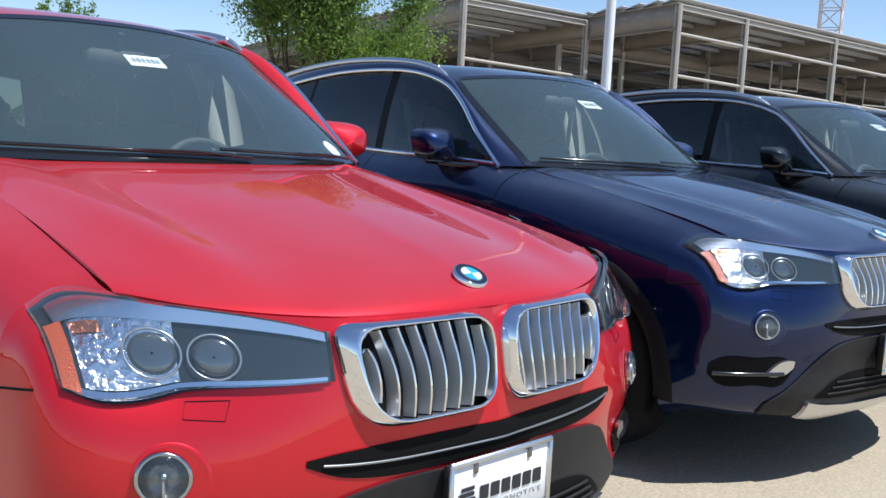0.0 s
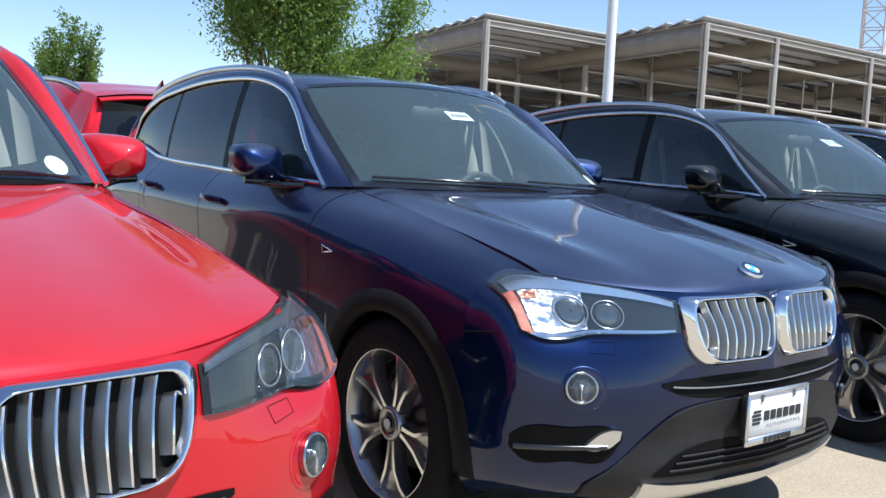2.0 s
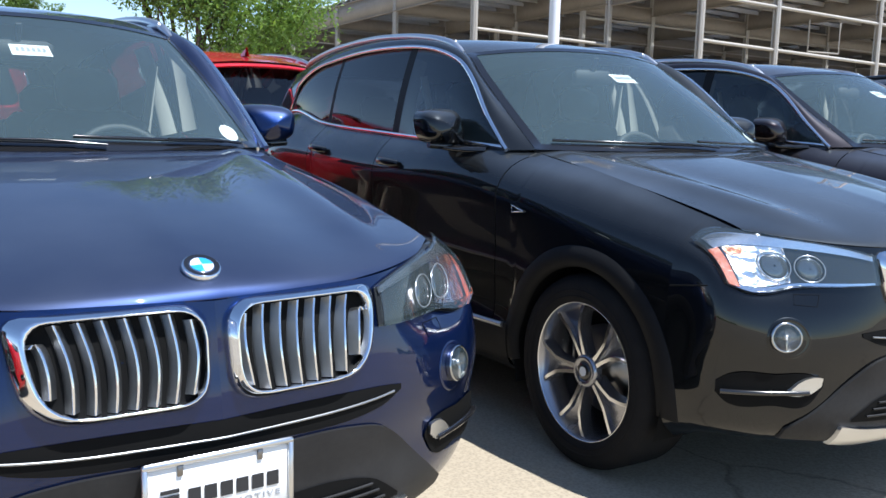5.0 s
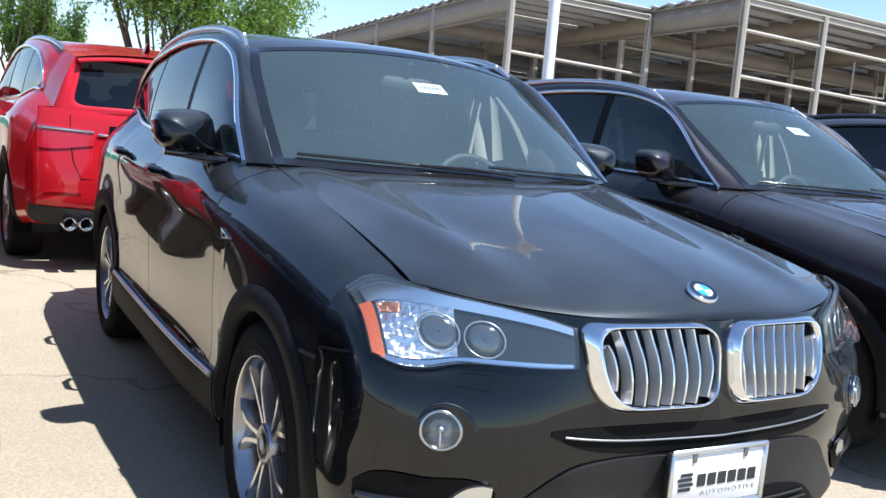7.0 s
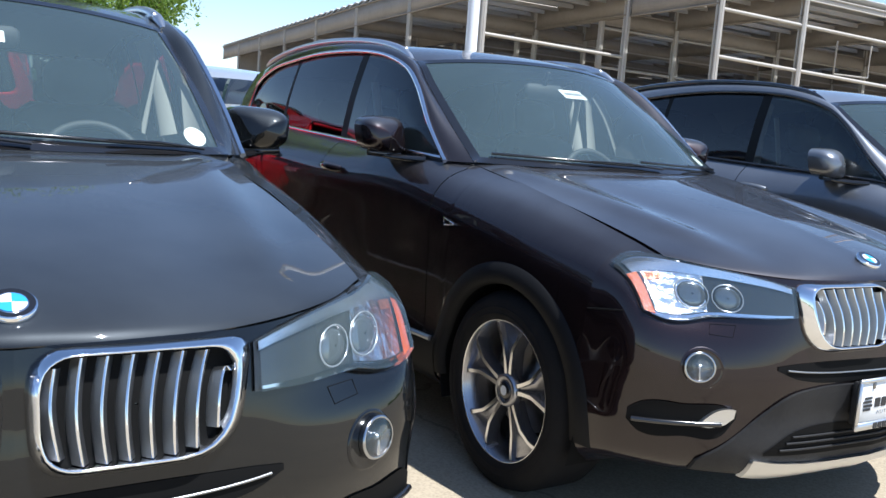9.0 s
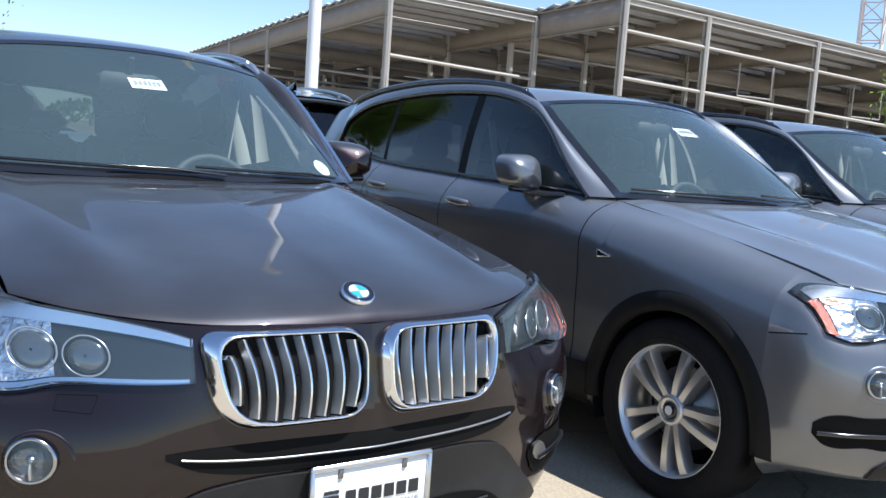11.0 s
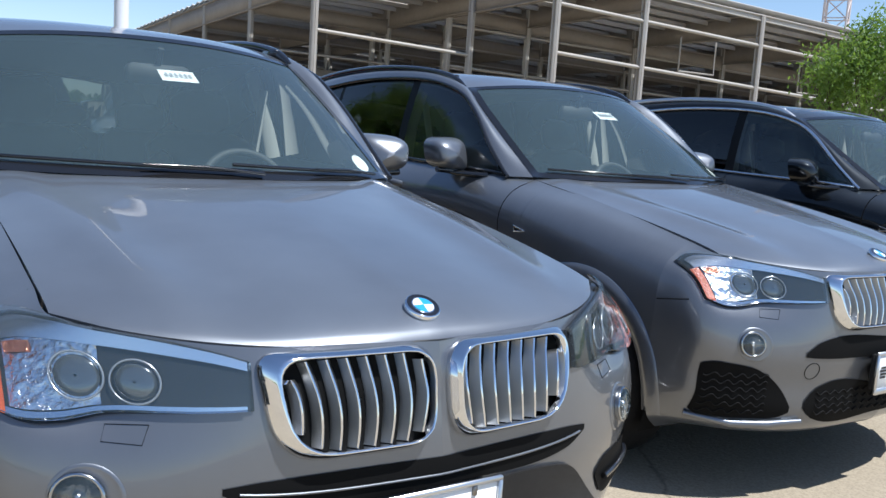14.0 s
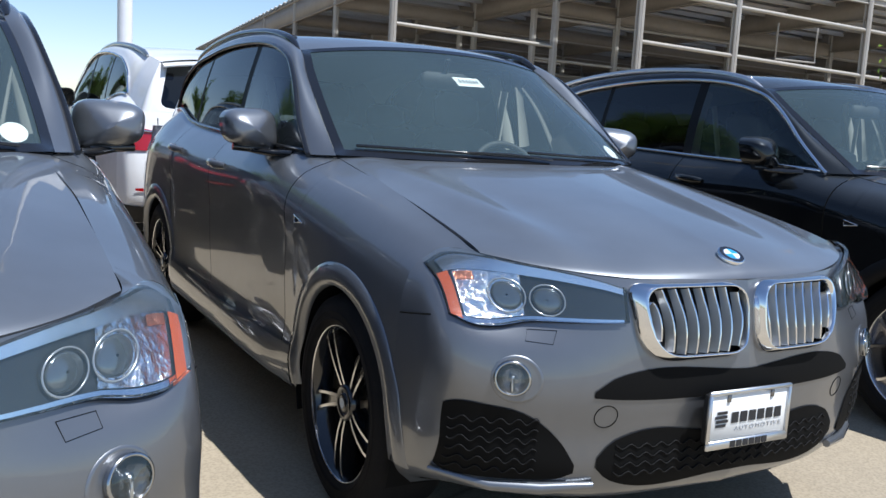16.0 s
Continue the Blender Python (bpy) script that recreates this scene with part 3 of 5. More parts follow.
def kidney_slat(sgn, i):
    k = i / 7
    inner, _ = kidney_loops(1)
    hi, lo = [p[np.argsort(p[:, 0])] for p in (inner[inner[:, 1] > 0.80], inner[inner[:, 1] < 0.775])]
    xt, xb = 0.056 + (0.352 - 0.056) * k, 0.062 + (0.326 - 0.062) * k
    rows = []
    for t in np.linspace(0, 1, 12):
        x = xb + (xt - xb) * t - 0.010 * math.sin(math.pi * t)
        z_lo = max(np.interp(x + d, lo[:, 0], lo[:, 1]) for d in (-0.009, 0.009)) + 0.002
        z_hi = min(np.interp(x + d, hi[:, 0], hi[:, 1]) for d in (-0.009, 0.009)) - 0.002
        z = z_lo + (z_hi - z_lo) * t
        f = 0.033 - 0.010 * (1 - math.sin(math.pi * min(1, t + 0.15)))
        rows.append([on_face(sgn * (x + dx), z, o) for dx, o in ((-0.0135, 0.005), (-0.0025, f), (0.0, f + 0.003), (0.0025, f), (0.0135, 0.005))])
    rows = np.array(rows)
    s = Shape().grid(rows[:, 1:4], 0).grid(rows[:, :2], 1)
    return s.grid(rows[:, 3:], 1)


HL_X = [0.408, 0.46, 0.55, 0.65, 0.722, 0.785, 0.832]
HL_HI = [0.872, 0.889, 0.909, 0.924, 0.932, 0.924, 0.893]
HL_LO = [0.784, 0.781, 0.777, 0.772, 0.757, 0.759, 0.780]


def hl_patch(sgn, xa, xb, fa, fb, out, n=20, rows=8):
    g = []
    for x in np.linspace(xa, xb, n):
        lo, hi = float(spl(HL_X, HL_LO, x)), float(spl(HL_X, HL_HI, x))
        g.append([on_face(sgn * x, lo + (hi - lo) * t, out) for t in np.linspace(fa, fb, rows)])
    return np.array(g)


def disc_on_face(x, z, r, out, n=28, squash=1.0):
    """Points of a circle that lies on the front."""
    return [on_face(x + r * math.cos(a), z + r * squash * math.sin(a), out) for a in np.linspace(0, 2 * np.pi, n, endpoint=False)]


def ring_on_face(s, x, z, r, thick, out, mat=0):
    rows = [disc_on_face(x, z, r + dr, o) for dr, o in ((thick, out), (thick * 0.6, out + thick * 0.9), (-thick * 0.6, out + thick * 0.9), (-thick, out))]
    rows.append(rows[0])
    return s.grid(rows, mat, True)


def dome_on_face(s, x, z, r, out, bulge, mat=0):
    rows = [disc_on_face(x, z, r * math.cos(a), out + bulge * math.sin(a)) for a in np.linspace(0, 1.5, 6)]
    return s.grid(rows, mat, True)


def fog_shape(kind, sgn):
    s = Shape()
    x, z = 0.705 * sgn, 0.632
    if kind == "pocket":
        s.grid([disc_on_face(x - 0.012 * sgn, z - 0.004, r, o) for r, o in ((0.064, 0.0005), (0.060, 0.003), (0.056, 0.002), (0.048, 0.001), (0.01, 0.001))], 0, True)
    elif kind == "bezel":
        ring_on_face(s, x, z, 0.0415, 0.0040, 0.012)
        s.grid([disc_on_face(x, z, 0.0455, o) for o in (0.002, 0.013)], 0, True)
    elif kind == "bowl":
        s.grid([disc_on_face(x, z, r, o) for r, o in ((0.040, 0.013), (0.034, 0.009), (0.022, 0.005), (0.010, 0.004), (0.001, 0.004))], 0, True)
    elif kind == "bulb":
        dome_on_face(s, x, z + 0.002, 0.010, 0.004, 0.012)
        s.tube([on_face(x, z - 0.004 - 0.008 * i, 0.014 - 0.0004 * i) for i in range(5)], [0.004, 0.005, 0.006, 0.006, 0.005], sides=6, flat=0.5)
    else:
        s.grid([disc_on_face(x, z, r, o) for r, o in ((0.041, 0.014), (0.036, 0.018), (0.024, 0.022), (0.0005, 0.024))], 0, True)
    return s


def plate_text(width, body, size):
    """A word as a mesh, lettered with the built-in font."""
    cu = bpy.data.curves.new("word", "FONT")
    cu.body, cu.size, cu.align_x, cu.extrude = body, size, "CENTER", 0.0006
    cu.space_character = 1.35
    ob = new("word", cu)
    bpy.context.view_layer.update()
    me = bpy.data.meshes.new_from_object(ob.evaluated_get(bpy.context.evaluated_depsgraph_get()))
    bpy.data.objects.remove(ob)
    co = np.empty(len(me.vertices) * 3)
    me.vertices.foreach_get("co", co)
    co = co.reshape(-1, 3)
    co[:, 0] *= width / (co[:, 0].max() - co[:, 0].min())
    me.vertices.foreach_set("co", co.ravel())
    me.materials.clear()
    me.materials.append(None)
    return me


def wheel_spoke(kind):
    """One spoke group at the top of a wheel that turns about x; outer face towards -x."""
    s = Shape()

    def arm(pts, widths, x_face, mats=(0, 1), depth=0.05):
        """A tapering arm in the wheel's plane: (y, z) points, with a flat face and sloped flanks."""
        pts = np.array(pts, float)
        rows = []
        for i, p in enumerate(pts):
            d = pts[min(i + 1, len(pts) - 1)] - pts[max(i - 1, 0)]
            d /= np.linalg.norm(d)
            n = np.array((-d[1], d[0]))
            w = widths[i]
            xf = x_face[i]
            rows.append([(xf + depth, *(p - n * w * 1.25)), (xf + 0.006, *(p - n * w)), (xf, *(p - n * w * 0.85)), (xf, *(p + n * w * 0.85)), (xf + 0.006, *(p + n * w)), (xf + depth, *(p + n * w * 1.25))])
        rows = np.array(rows)
        s.grid(rows[:, 2:4], mats[0])
        s.grid(rows[:, :3], mats[1])
        s.grid(rows[:, 3:], mats[1])
    if kind == "y":
        xf = [0.012, 0.006, 0.0, -0.002, 0.004]
        for k in (-1, 1):
            arm([(0.010 * k, 0.05), (0.016 * k, 0.10), (0.026 * k, 0.15), (0.054 * k, 0.20), (0.080 * k, 0.234)], [0.009, 0.007, 0.007, 0.007, 0.009], xf)
        s.grid([[(0.012 + 0.006 * t, -w, z), (0.022 + 0.012 * t, 0, z), (0.012 + 0.006 * t, w, z)] for t, w, z in ((0, 0.012, 0.05), (0.4, 0.018, 0.12), (0.6, 0.026, 0.155), (0.8, 0.052, 0.20), (1, 0.078, 0.236))], 1)
    elif kind == "double":
        xf = [0.012, 0.004, 0.0, 0.0, 0.006]
        for k in (-1, 1):
            arm([(0.016 * k, 0.05), (0.026 * k, 0.10), (0.034 * k, 0.15), (0.042 * k, 0.20), (0.050 * k, 0.234)], [0.014, 0.014, 0.015, 0.017, 0.021], xf, (0, 0))
    else:
        xf = [0.012, 0.004, 0.0, 0.0, 0.004]
        for k in (-1, 1):
            sweep = [0.0, 0.004, 0.012, 0.022, 0.036]
            arm([(0.012 * k, 0.05), (0.017 * k + sweep[1], 0.10), (0.022 * k + sweep[2], 0.15), (0.026 * k + sweep[3], 0.20), (0.030 * k + sweep[4], 0.236)], [0.007, 0.0055, 0.005, 0.005, 0.006], xf)
        s.grid([[(0.016, -0.015 + 0.0 * t, 0.05 + 0.18 * t), (0.02, 0.02 * t, 0.05 + 0.18 * t), (0.016, 0.02 + 0.035 * t, 0.05 + 0.18 * t)] for t in np.linspace(0, 1, 6)], 1)
    return s


WHEELS = {"y": (MACHINED, DARK_ALLOY), "double": (ALLOY, ALLOY), "m": (MACHINED, TRIM_BLACK)}


def add_wheel(car, kind, x, y, spin):
    """Wheel with tyre, rim, spokes and disc; its outer face looks away from the car."""
    turn = pose(x, y, HUB_Z, 0, 0, 0 if x < 0 else 180)
    w = new("wheel")
    w.parent, w.matrix_basis = car, turn
    face_m, flank_m = WHEELS[kind]
    R = HUB_Z
    part("tyre", "tyre", lambda: Shape().lathe([(-0.012, 0.254), (-0.026, 0.262), (-0.034, 0.288), (-0.030, 0.325), (-0.016, 0.350), (0.012, R - 0.001), (0.10, R), (0.19, R - 0.001), (0.215, 0.345), (0.225, 0.30), (0.20, 0.245)], sides=64)
         .lathe([(-0.0345, 0.277), (-0.0365, 0.280), (-0.0345, 0.283)], sides=64).lathe([(-0.033, 0.300), (-0.0355, 0.303), (-0.033, 0.306)], sides=64), (RUBBER,), w, "black rubber tyre")
    part("rim", "rim_" + kind, lambda: Shape().lathe([(-0.016, 0.247), (-0.021, 0.245), (-0.021, 0.2425), (-0.017, 0.2405)], sides=64)
         .lathe([(-0.017, 0.2405), (-0.008, 0.235), (0.02, 0.226), (0.06, 0.215), (0.19, 0.225)], 1, sides=64).lathe([(-0.004, 0.0), (-0.004, 0.030)], 1, sides=24), (face_m, flank_m), w, "alloy rim", at=Matrix.Diagonal((1, 1.05, 1.05, 1)))
    part("brake_disc", "disc", lambda: Shape().lathe([(0.075, 0.0), (0.075, 0.07), (0.09, 0.075), (0.09, 0.165), (0.11, 0.165)], sides=40).lathe([(0.14, 0.16), (0.14, 0.225)], 1), (DISC, UNDER), w)
    for i in range(5):
        part("spoke", "spoke_" + kind, lambda: wheel_spoke(kind), (face_m, flank_m), w, at=pose(-0.008, 0, 0, spin + 72 * i) @ Matrix.Diagonal((1, 1.05, 1.05, 1)))
    part("hub", "hub_" + kind, lambda: Shape().lathe([(0.03, 0.062), (-0.002, 0.060), (-0.006, 0.052), (-0.004, 0.040), (0.004, 0.034)], sides=30), (flank_m,), w)
    part("centre_cap", "cap", lambda: Shape().lathe([(0.0, 0.034), (-0.006, 0.032), (-0.008, 0.024), (-0.008, 0.0)], 0, sides=24).lathe([(-0.0086, 0.018), (-0.0086, 0.0)], 1, sides=16), (TRIM_BLACK, BADGE_WHITE), w)
    for i in range(5):
        a = radians(72 * i + 36 + spin)
        part("wheel_bolt", "bolt", lambda: Shape().lathe([(0.02, 0.011), (-0.002, 0.011), (-0.004, 0.006), (0.0, 0.0)], sides=8), (DISC,), w, at=pose(0, 0.047 * math.cos(a), 0.047 * math.sin(a)))


def mirror_housing(sgn):
    """Rounded door mirror head on a stalk."""
    s = Shape()
    rows = []
    for t in np.linspace(0, 1, 13):
        y = 1.745 + 0.165 * t
        k = (1 - (1 - min(1, t * 1.35 + 0.004)) ** 2.6) ** 0.46 * (1.0 - 0.03 * t)
        cx, cz = 0.925, 1.218
        w, h = 0.118 * k, 0.083 * k
        loop = []
        for a in np.linspace(0, 2 * np.pi, 48, endpoint=False):
            c, d = math.cos(a), math.sin(a)
            e = 0.66 if d > 0 and c > 0 else 0.54
            px, pz = math.copysign(abs(c) ** e, c), math.copysign(abs(d) ** e, d)
            loop.append((sgn * (cx + w * px + 0.008 * pz), y + (0.012 * pz - 0.03 * px) * k, cz + h * pz * (1 - 0.13 * px) + 0.006 * px))
        rows.append(loop)
    s.grid(rows, 0, True)
    s.fan(rows[0])
    return s


def mirror_glass(sgn):
    loop = []
    for a in np.linspace(0, 2 * np.pi, 40, endpoint=False):
        c, d = math.cos(a), math.sin(a)
        e = 0.66 if d > 0 and c > 0 else 0.54
        px, pz = math.copysign(abs(c) ** e, c), math.copysign(abs(d) ** e, d)
        loop.append((sgn * (0.925 + 0.106 * px + 0.008 * pz), 1.906 - 0.03 * px + 0.012 * pz, 1.218 + 0.073 * pz * (1 - 0.13 * px)))
    return Shape().fan(loop)


def mirror_foot(sgn):
    return Shape().tube([(sgn * 0.80, 1.66, 1.128), (sgn * 0.85, 1.72, 1.126), (sgn * 0.90, 1.79, 1.130), (sgn * 0.97, 1.82, 1.138)], [0.028, 0.026, 0.024, 0.012], flat=0.6).tube(
        [(sgn * 0.86, 1.80, 1.136), (sgn * 1.005, 1.81, 1.144)], [0.022, 0.018], flat=0.8)


def wiper(a, b):
    """An arm with its blade lying on the windscreen."""
    s = Shape()
    arm_from, mid, end = np.array(windscreen_point(*a)), np.array(windscreen_point((a[0] + b[0]) / 2, (a[1] + b[1]) / 2)), np.array(windscreen_point(*b))
    up = np.array((0, -0.018, 0.022))
    s.tube([arm_from + up * 0.6, arm_from * 0.5 + mid * 0.5 + up * 1.1, mid + up], [0.010, 0.007, 0.005], flat=0.6)
    pts = [windscreen_point(a[0] + (b[0] - a[0]) * (t * 1.0), a[1] * (1 - t) + b[1] * t + 0.012) + up * 0.5 for t in np.linspace(0.12, 1.0, 12)]
    s.tube(pts, 0.0045, flat=1.3)
    return s


def seat(x, y):
    """A bucket seat: cushion, bolstered back and headrest."""
    s = Shape()
    s.box((x, y, 0.62), (0.50, 0.52, 0.18), bevel=0.06)
    lean = Euler((radians(-14), 0, 0)).to_matrix()
    s.box((x, y + 0.33, 0.95), (0.48, 0.16, 0.62), bevel=0.06, turn=lean)
    s.box((x - 0.21, y + 0.28, 0.93), (0.08, 0.16, 0.48), bevel=0.03, turn=lean)
    s.box((x + 0.21, y + 0.28, 0.93), (0.08, 0.16, 0.48), bevel=0.03, turn=lean)
    s.box((x, y + 0.42, 1.345), (0.26, 0.10, 0.19), bevel=0.045, turn=lean)
    s.tube([(x - 0.06, y + 0.40, 1.20), (x - 0.06, y + 0.42, 1.30)], 0.008)
    s.tube([(x + 0.06, y + 0.40, 1.20), (x + 0.06, y + 0.42, 1.30)], 0.008)
    return s


def dashboard():
    g = []
    for q in np.linspace(-1, 1, 25):
        x = 0.70 * q
        hump = 0.035 * math.exp(-((x - 0.36) / 0.17) ** 2)
        front = 1.24 + 0.20 * abs(q) ** 2.2
        g.append([(x, front, 1.10), (x, front + 0.15, 1.125), (x, 1.62, 1.115 + hump), (x, 1.74, 1.09 + hump), (x, 1.80, 1.03), (x, 1.78, 0.85), (x, 1.70, 0.55)])
    return Shape().grid(g)


def steering_wheel():
    s = Shape()
    c, lean = np.array((0.36, 1.90, 1.03)), radians(28)
    w = np.linspace(0, 2 * np.pi, 40)
    ring = np.array([c + (0.185 * math.cos(a), 0.185 * math.sin(a) * math.sin(lean), 0.185 * math.sin(a) * math.cos(lean)) for a in w])
    s.tube(ring, 0.016)
    s.box(c, (0.17, 0.06, 0.12), bevel=0.03)
    for a in (0.0, math.pi, -math.pi / 2):
        s.tube([c, c + (0.18 * math.cos(a), 0.18 * math.sin(a) * math.sin(lean), 0.18 * math.sin(a) * math.cos(lean))], 0.014)
    s.tube([c, c + (0, -0.25, -0.08)], 0.03)
    return s


def add_car(label, colour, at, wheel="y", front="xline", chrome=True, spin=10.0):
    """One car with all its parts."""
    body = PAINTS[colour]
    car = thing("suv", label, "car", at, "parked cars")
    trim_m = CHROME if chrome else TRIM_BLACK
    sides = (("r", -1, True), ("l", 1, False))
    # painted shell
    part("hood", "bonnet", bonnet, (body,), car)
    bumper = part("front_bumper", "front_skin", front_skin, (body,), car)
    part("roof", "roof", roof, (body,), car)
    for tag, sgn, mir in sides:
        mi = np.array([sgn, 1, 1])
        for name, ya, yb in (("fender", Y0, 1.425), ("front_door", 1.431, 2.50), ("rear_door", 2.506, 3.33), ("rear_quarter", 3.336, Y1)):
            door = part(name, name + tag, lambda: Shape().grid(side_panel(ya, yb) * mi), (body,), car)
            if "door" in name:
                yy = yb - 0.12
                z = 1.035 if ya < 2 else 1.06
                hx = float(side(np.array(yy), np.array(v_at(yy, z)))[0])
                part("handle", name + "h" + tag, lambda: Shape().tube([(sgn * (hx + 0.005), yy - 0.13, z), (sgn * (hx + 0.035), yy - 0.10, z + 0.004), (sgn * (hx + 0.038), yy, z + 0.008), (sgn * (hx + 0.005), yy + 0.06, z + 0.010)], [0.012, 0.016, 0.016, 0.012], flat=1.2), (body,), door)
        part("pillar", "pillar" + tag, lambda: pillar_strip(sgn), (body,), car)
        part("tail_pillar", "tailpillar" + tag, lambda: tail_pillar(sgn), (body,), car)
        part("wheel_arch_lining", "houseF" + tag, lambda: wheelhouse(HUB_F, mir), (UNDER,), car)
        part("wheel_arch_lining", "houseR" + tag, lambda: wheelhouse(HUB_R, mir), (UNDER,), car)
        clad = body if front == "sport" else SHADED_BLACK
        part("arch_trim", "archF" + tag, lambda: arch_trim(HUB_F, mir), (clad,), car)
        part("arch_trim", "archR" + tag, lambda: arch_trim(HUB_R, mir), (clad,), car)
        part("sill", "sill" + tag, lambda: sill_trim(mir), (clad,), car)
        if front == "xline":
            part("sill_strip", "sillstrip" + tag, lambda: sill_strip(mir), (SATIN,), car, "satin silver strip")
        part("front_window", "win1" + tag, lambda: side_window(1.54, 2.475, mir), (GLASS_SIDE,), car).visible_shadow = False
        part("rear_window", "win2" + tag, lambda: side_window(2.545, 3.32, mir), (GLASS_DARK,), car).visible_shadow = False
        part("quarter_window", "win3" + tag, lambda: side_window(3.36, 4.05, mir), (GLASS_DARK,), car).visible_shadow = False
        for ya, yb in ((2.475, 2.545), (3.32, 3.36)):
            part("window_post", "post%g" % ya + tag, lambda: side_window(ya, yb, mir), (MATT_BLACK,), car)
        part("window_trim", "trim" + tag, lambda: window_trim(mir), (trim_m,), car, "bright window surround" if chrome else "black window surround")
        part("roof_rail", "rail" + tag, lambda: roof_rail(mir), (SATIN if chrome else TRIM_BLACK,), car)
        m = part("mirror", "mirror" + tag, lambda: mirror_housing(sgn), (body,), car)
        part("mirror_foot", "mfoot" + tag, lambda: mirror_foot(sgn), (TRIM_BLACK,), m)
        part("mirror_glass", "mglass" + tag, lambda: mirror_glass(sgn), (MIRROR_GLASS,), m)
        vx = float(side(np.array(1.27), np.array(v_at(1.27, 0.917)))[0]) + 0.004
        part("fender_badge", "vent" + tag, lambda: Shape().fan([(sgn * vx, 1.23, 0.912), (sgn * vx, 1.31, 0.931), (sgn * vx, 1.305, 0.902)]).tube([(sgn * vx, 1.23, 0.912), (sgn * vx, 1.31, 0.931), (sgn * vx, 1.305, 0.902), (sgn * vx, 1.23, 0.912)], 0.003, 1), (TRIM_BLACK, CHROME), car)
        add_wheel(car, wheel, sgn * 0.878, HUB_F, spin + 8 * sgn)
        add_wheel(car, wheel, sgn * 0.878, HUB_R, spin + 31 + 5 * sgn)
        # headlight
        h = part("headlight", "hl_base" + tag, lambda: solid_patch(Shape(), hl_patch(sgn, 0.408, 0.832, 0.0, 1.0, 0.006, 30, 10), 0.02), (LAMP_DARK,), car)
        part("chrome_brow", "hl_brow" + tag, lambda: Shape().grid(hl_patch(sgn, 0.415, 0.815, 0.80, 0.97, 0.011, 30, 5)), (BROW,), h, "chrome upper strip")
        part("reflector", "hl_refl" + tag, lambda: Shape().grid(hl_patch(sgn, 0.655, 0.800, 0.12, 0.80, 0.009, 16, 10)), (REFLECTOR,), h)
        part("amber_marker", "hl_amber" + tag, lambda: Shape().grid(hl_patch(sgn, 0.806, 0.829, 0.04, 0.80, 0.013, 8, 8)), (AMBER,), h, "amber side marker")
        part("turn_lamp", "hl_turn" + tag, lambda: Shape().grid(hl_patch(sgn, 0.756, 0.797, 0.66, 0.77, 0.012, 8, 5)), (TURN,), h, "dull amber turn lamp")
        part("lower_strip", "hl_low" + tag, lambda: Shape().grid(hl_patch(sgn, 0.42, 0.815, 0.02, 0.10, 0.012, 24, 4)), (CHROME,), h)
        for j, (lx, lz, lr) in enumerate(((0.690, 0.838, 0.043), (0.598, 0.832, 0.040))):
            part("light_ring", "hl_ring%d" % j + tag, lambda: ring_on_face(Shape(), sgn * lx, lz, lr, 0.0020, 0.013), (RING,), h)
            part("projector", "hl_proj%d" % j + tag, lambda: dome_on_face(Shape(), sgn * lx, lz, lr - 0.006, 0.009, 0.008), (LAMP_GLASS,), h)
        part("lens", "hl_lens" + tag, lambda: solid_patch(Shape(), hl_patch(sgn, 0.41, 0.830, 0.01, 0.99, 0.024, 30, 10), 0.016), (GLASS_LENS,), h, "clear headlight lens").visible_shadow = False
        part("bumper_seam", "seam" + tag, lambda: Shape().tube([(sgn * (FACE_TREE.ray_cast(Vector((2, y, z)), Vector((-1, 0, 0)))[0] or Vector((0.86, y, z))).x, y, z) for y, z in zip(np.linspace(0.33, 0.46, 10), np.linspace(0.775, 0.755, 10))], 0.0028, sides=4), (VOID,), car)
        # kidney grille
        k = part("grille", "kid_frame" + tag, lambda: kidney_frame(sgn), (CHROME,), car, "chrome kidney grille")
        part("grille_back", "kid_back" + tag, lambda: kidney_back(sgn), (VOID,), k)
        for i in range(8):
            part("slat", "kid_slat%d" % i + tag, lambda: kidney_slat(sgn, i), (CHROME, SLAT), k)
        # fog lamp
        fg = part("fog_lamp", "fog_p" + tag, lambda: fog_shape("pocket", sgn), (body,), car)
        part("bezel", "fog_b" + tag, lambda: fog_shape("bezel", sgn), (FOG_RIM,), fg)
        part("lamp_reflector", "fog_bowl" + tag, lambda: fog_shape("bowl", sgn), (FOG_BOWL,), fg)
        part("bulb_shield", "fog_bulb" + tag, lambda: fog_shape("bulb", sgn), (LAMP_BAR,), fg)
        part("lens", "fog_l" + tag, lambda: fog_shape("lens", sgn), (GLASS_LENS,), fg, "clear round lens").visible_shadow = False
        part("washer_cover", "washer" + tag, lambda: Shape().tube(np.array([on_face(sgn * x, z, 0.0005) for x, z in ((0.585, 0.757), (0.655, 0.757), (0.665, 0.728), (0.60, 0.722), (0.585, 0.757))]), 0.0009, sides=4), (VOID,), car)
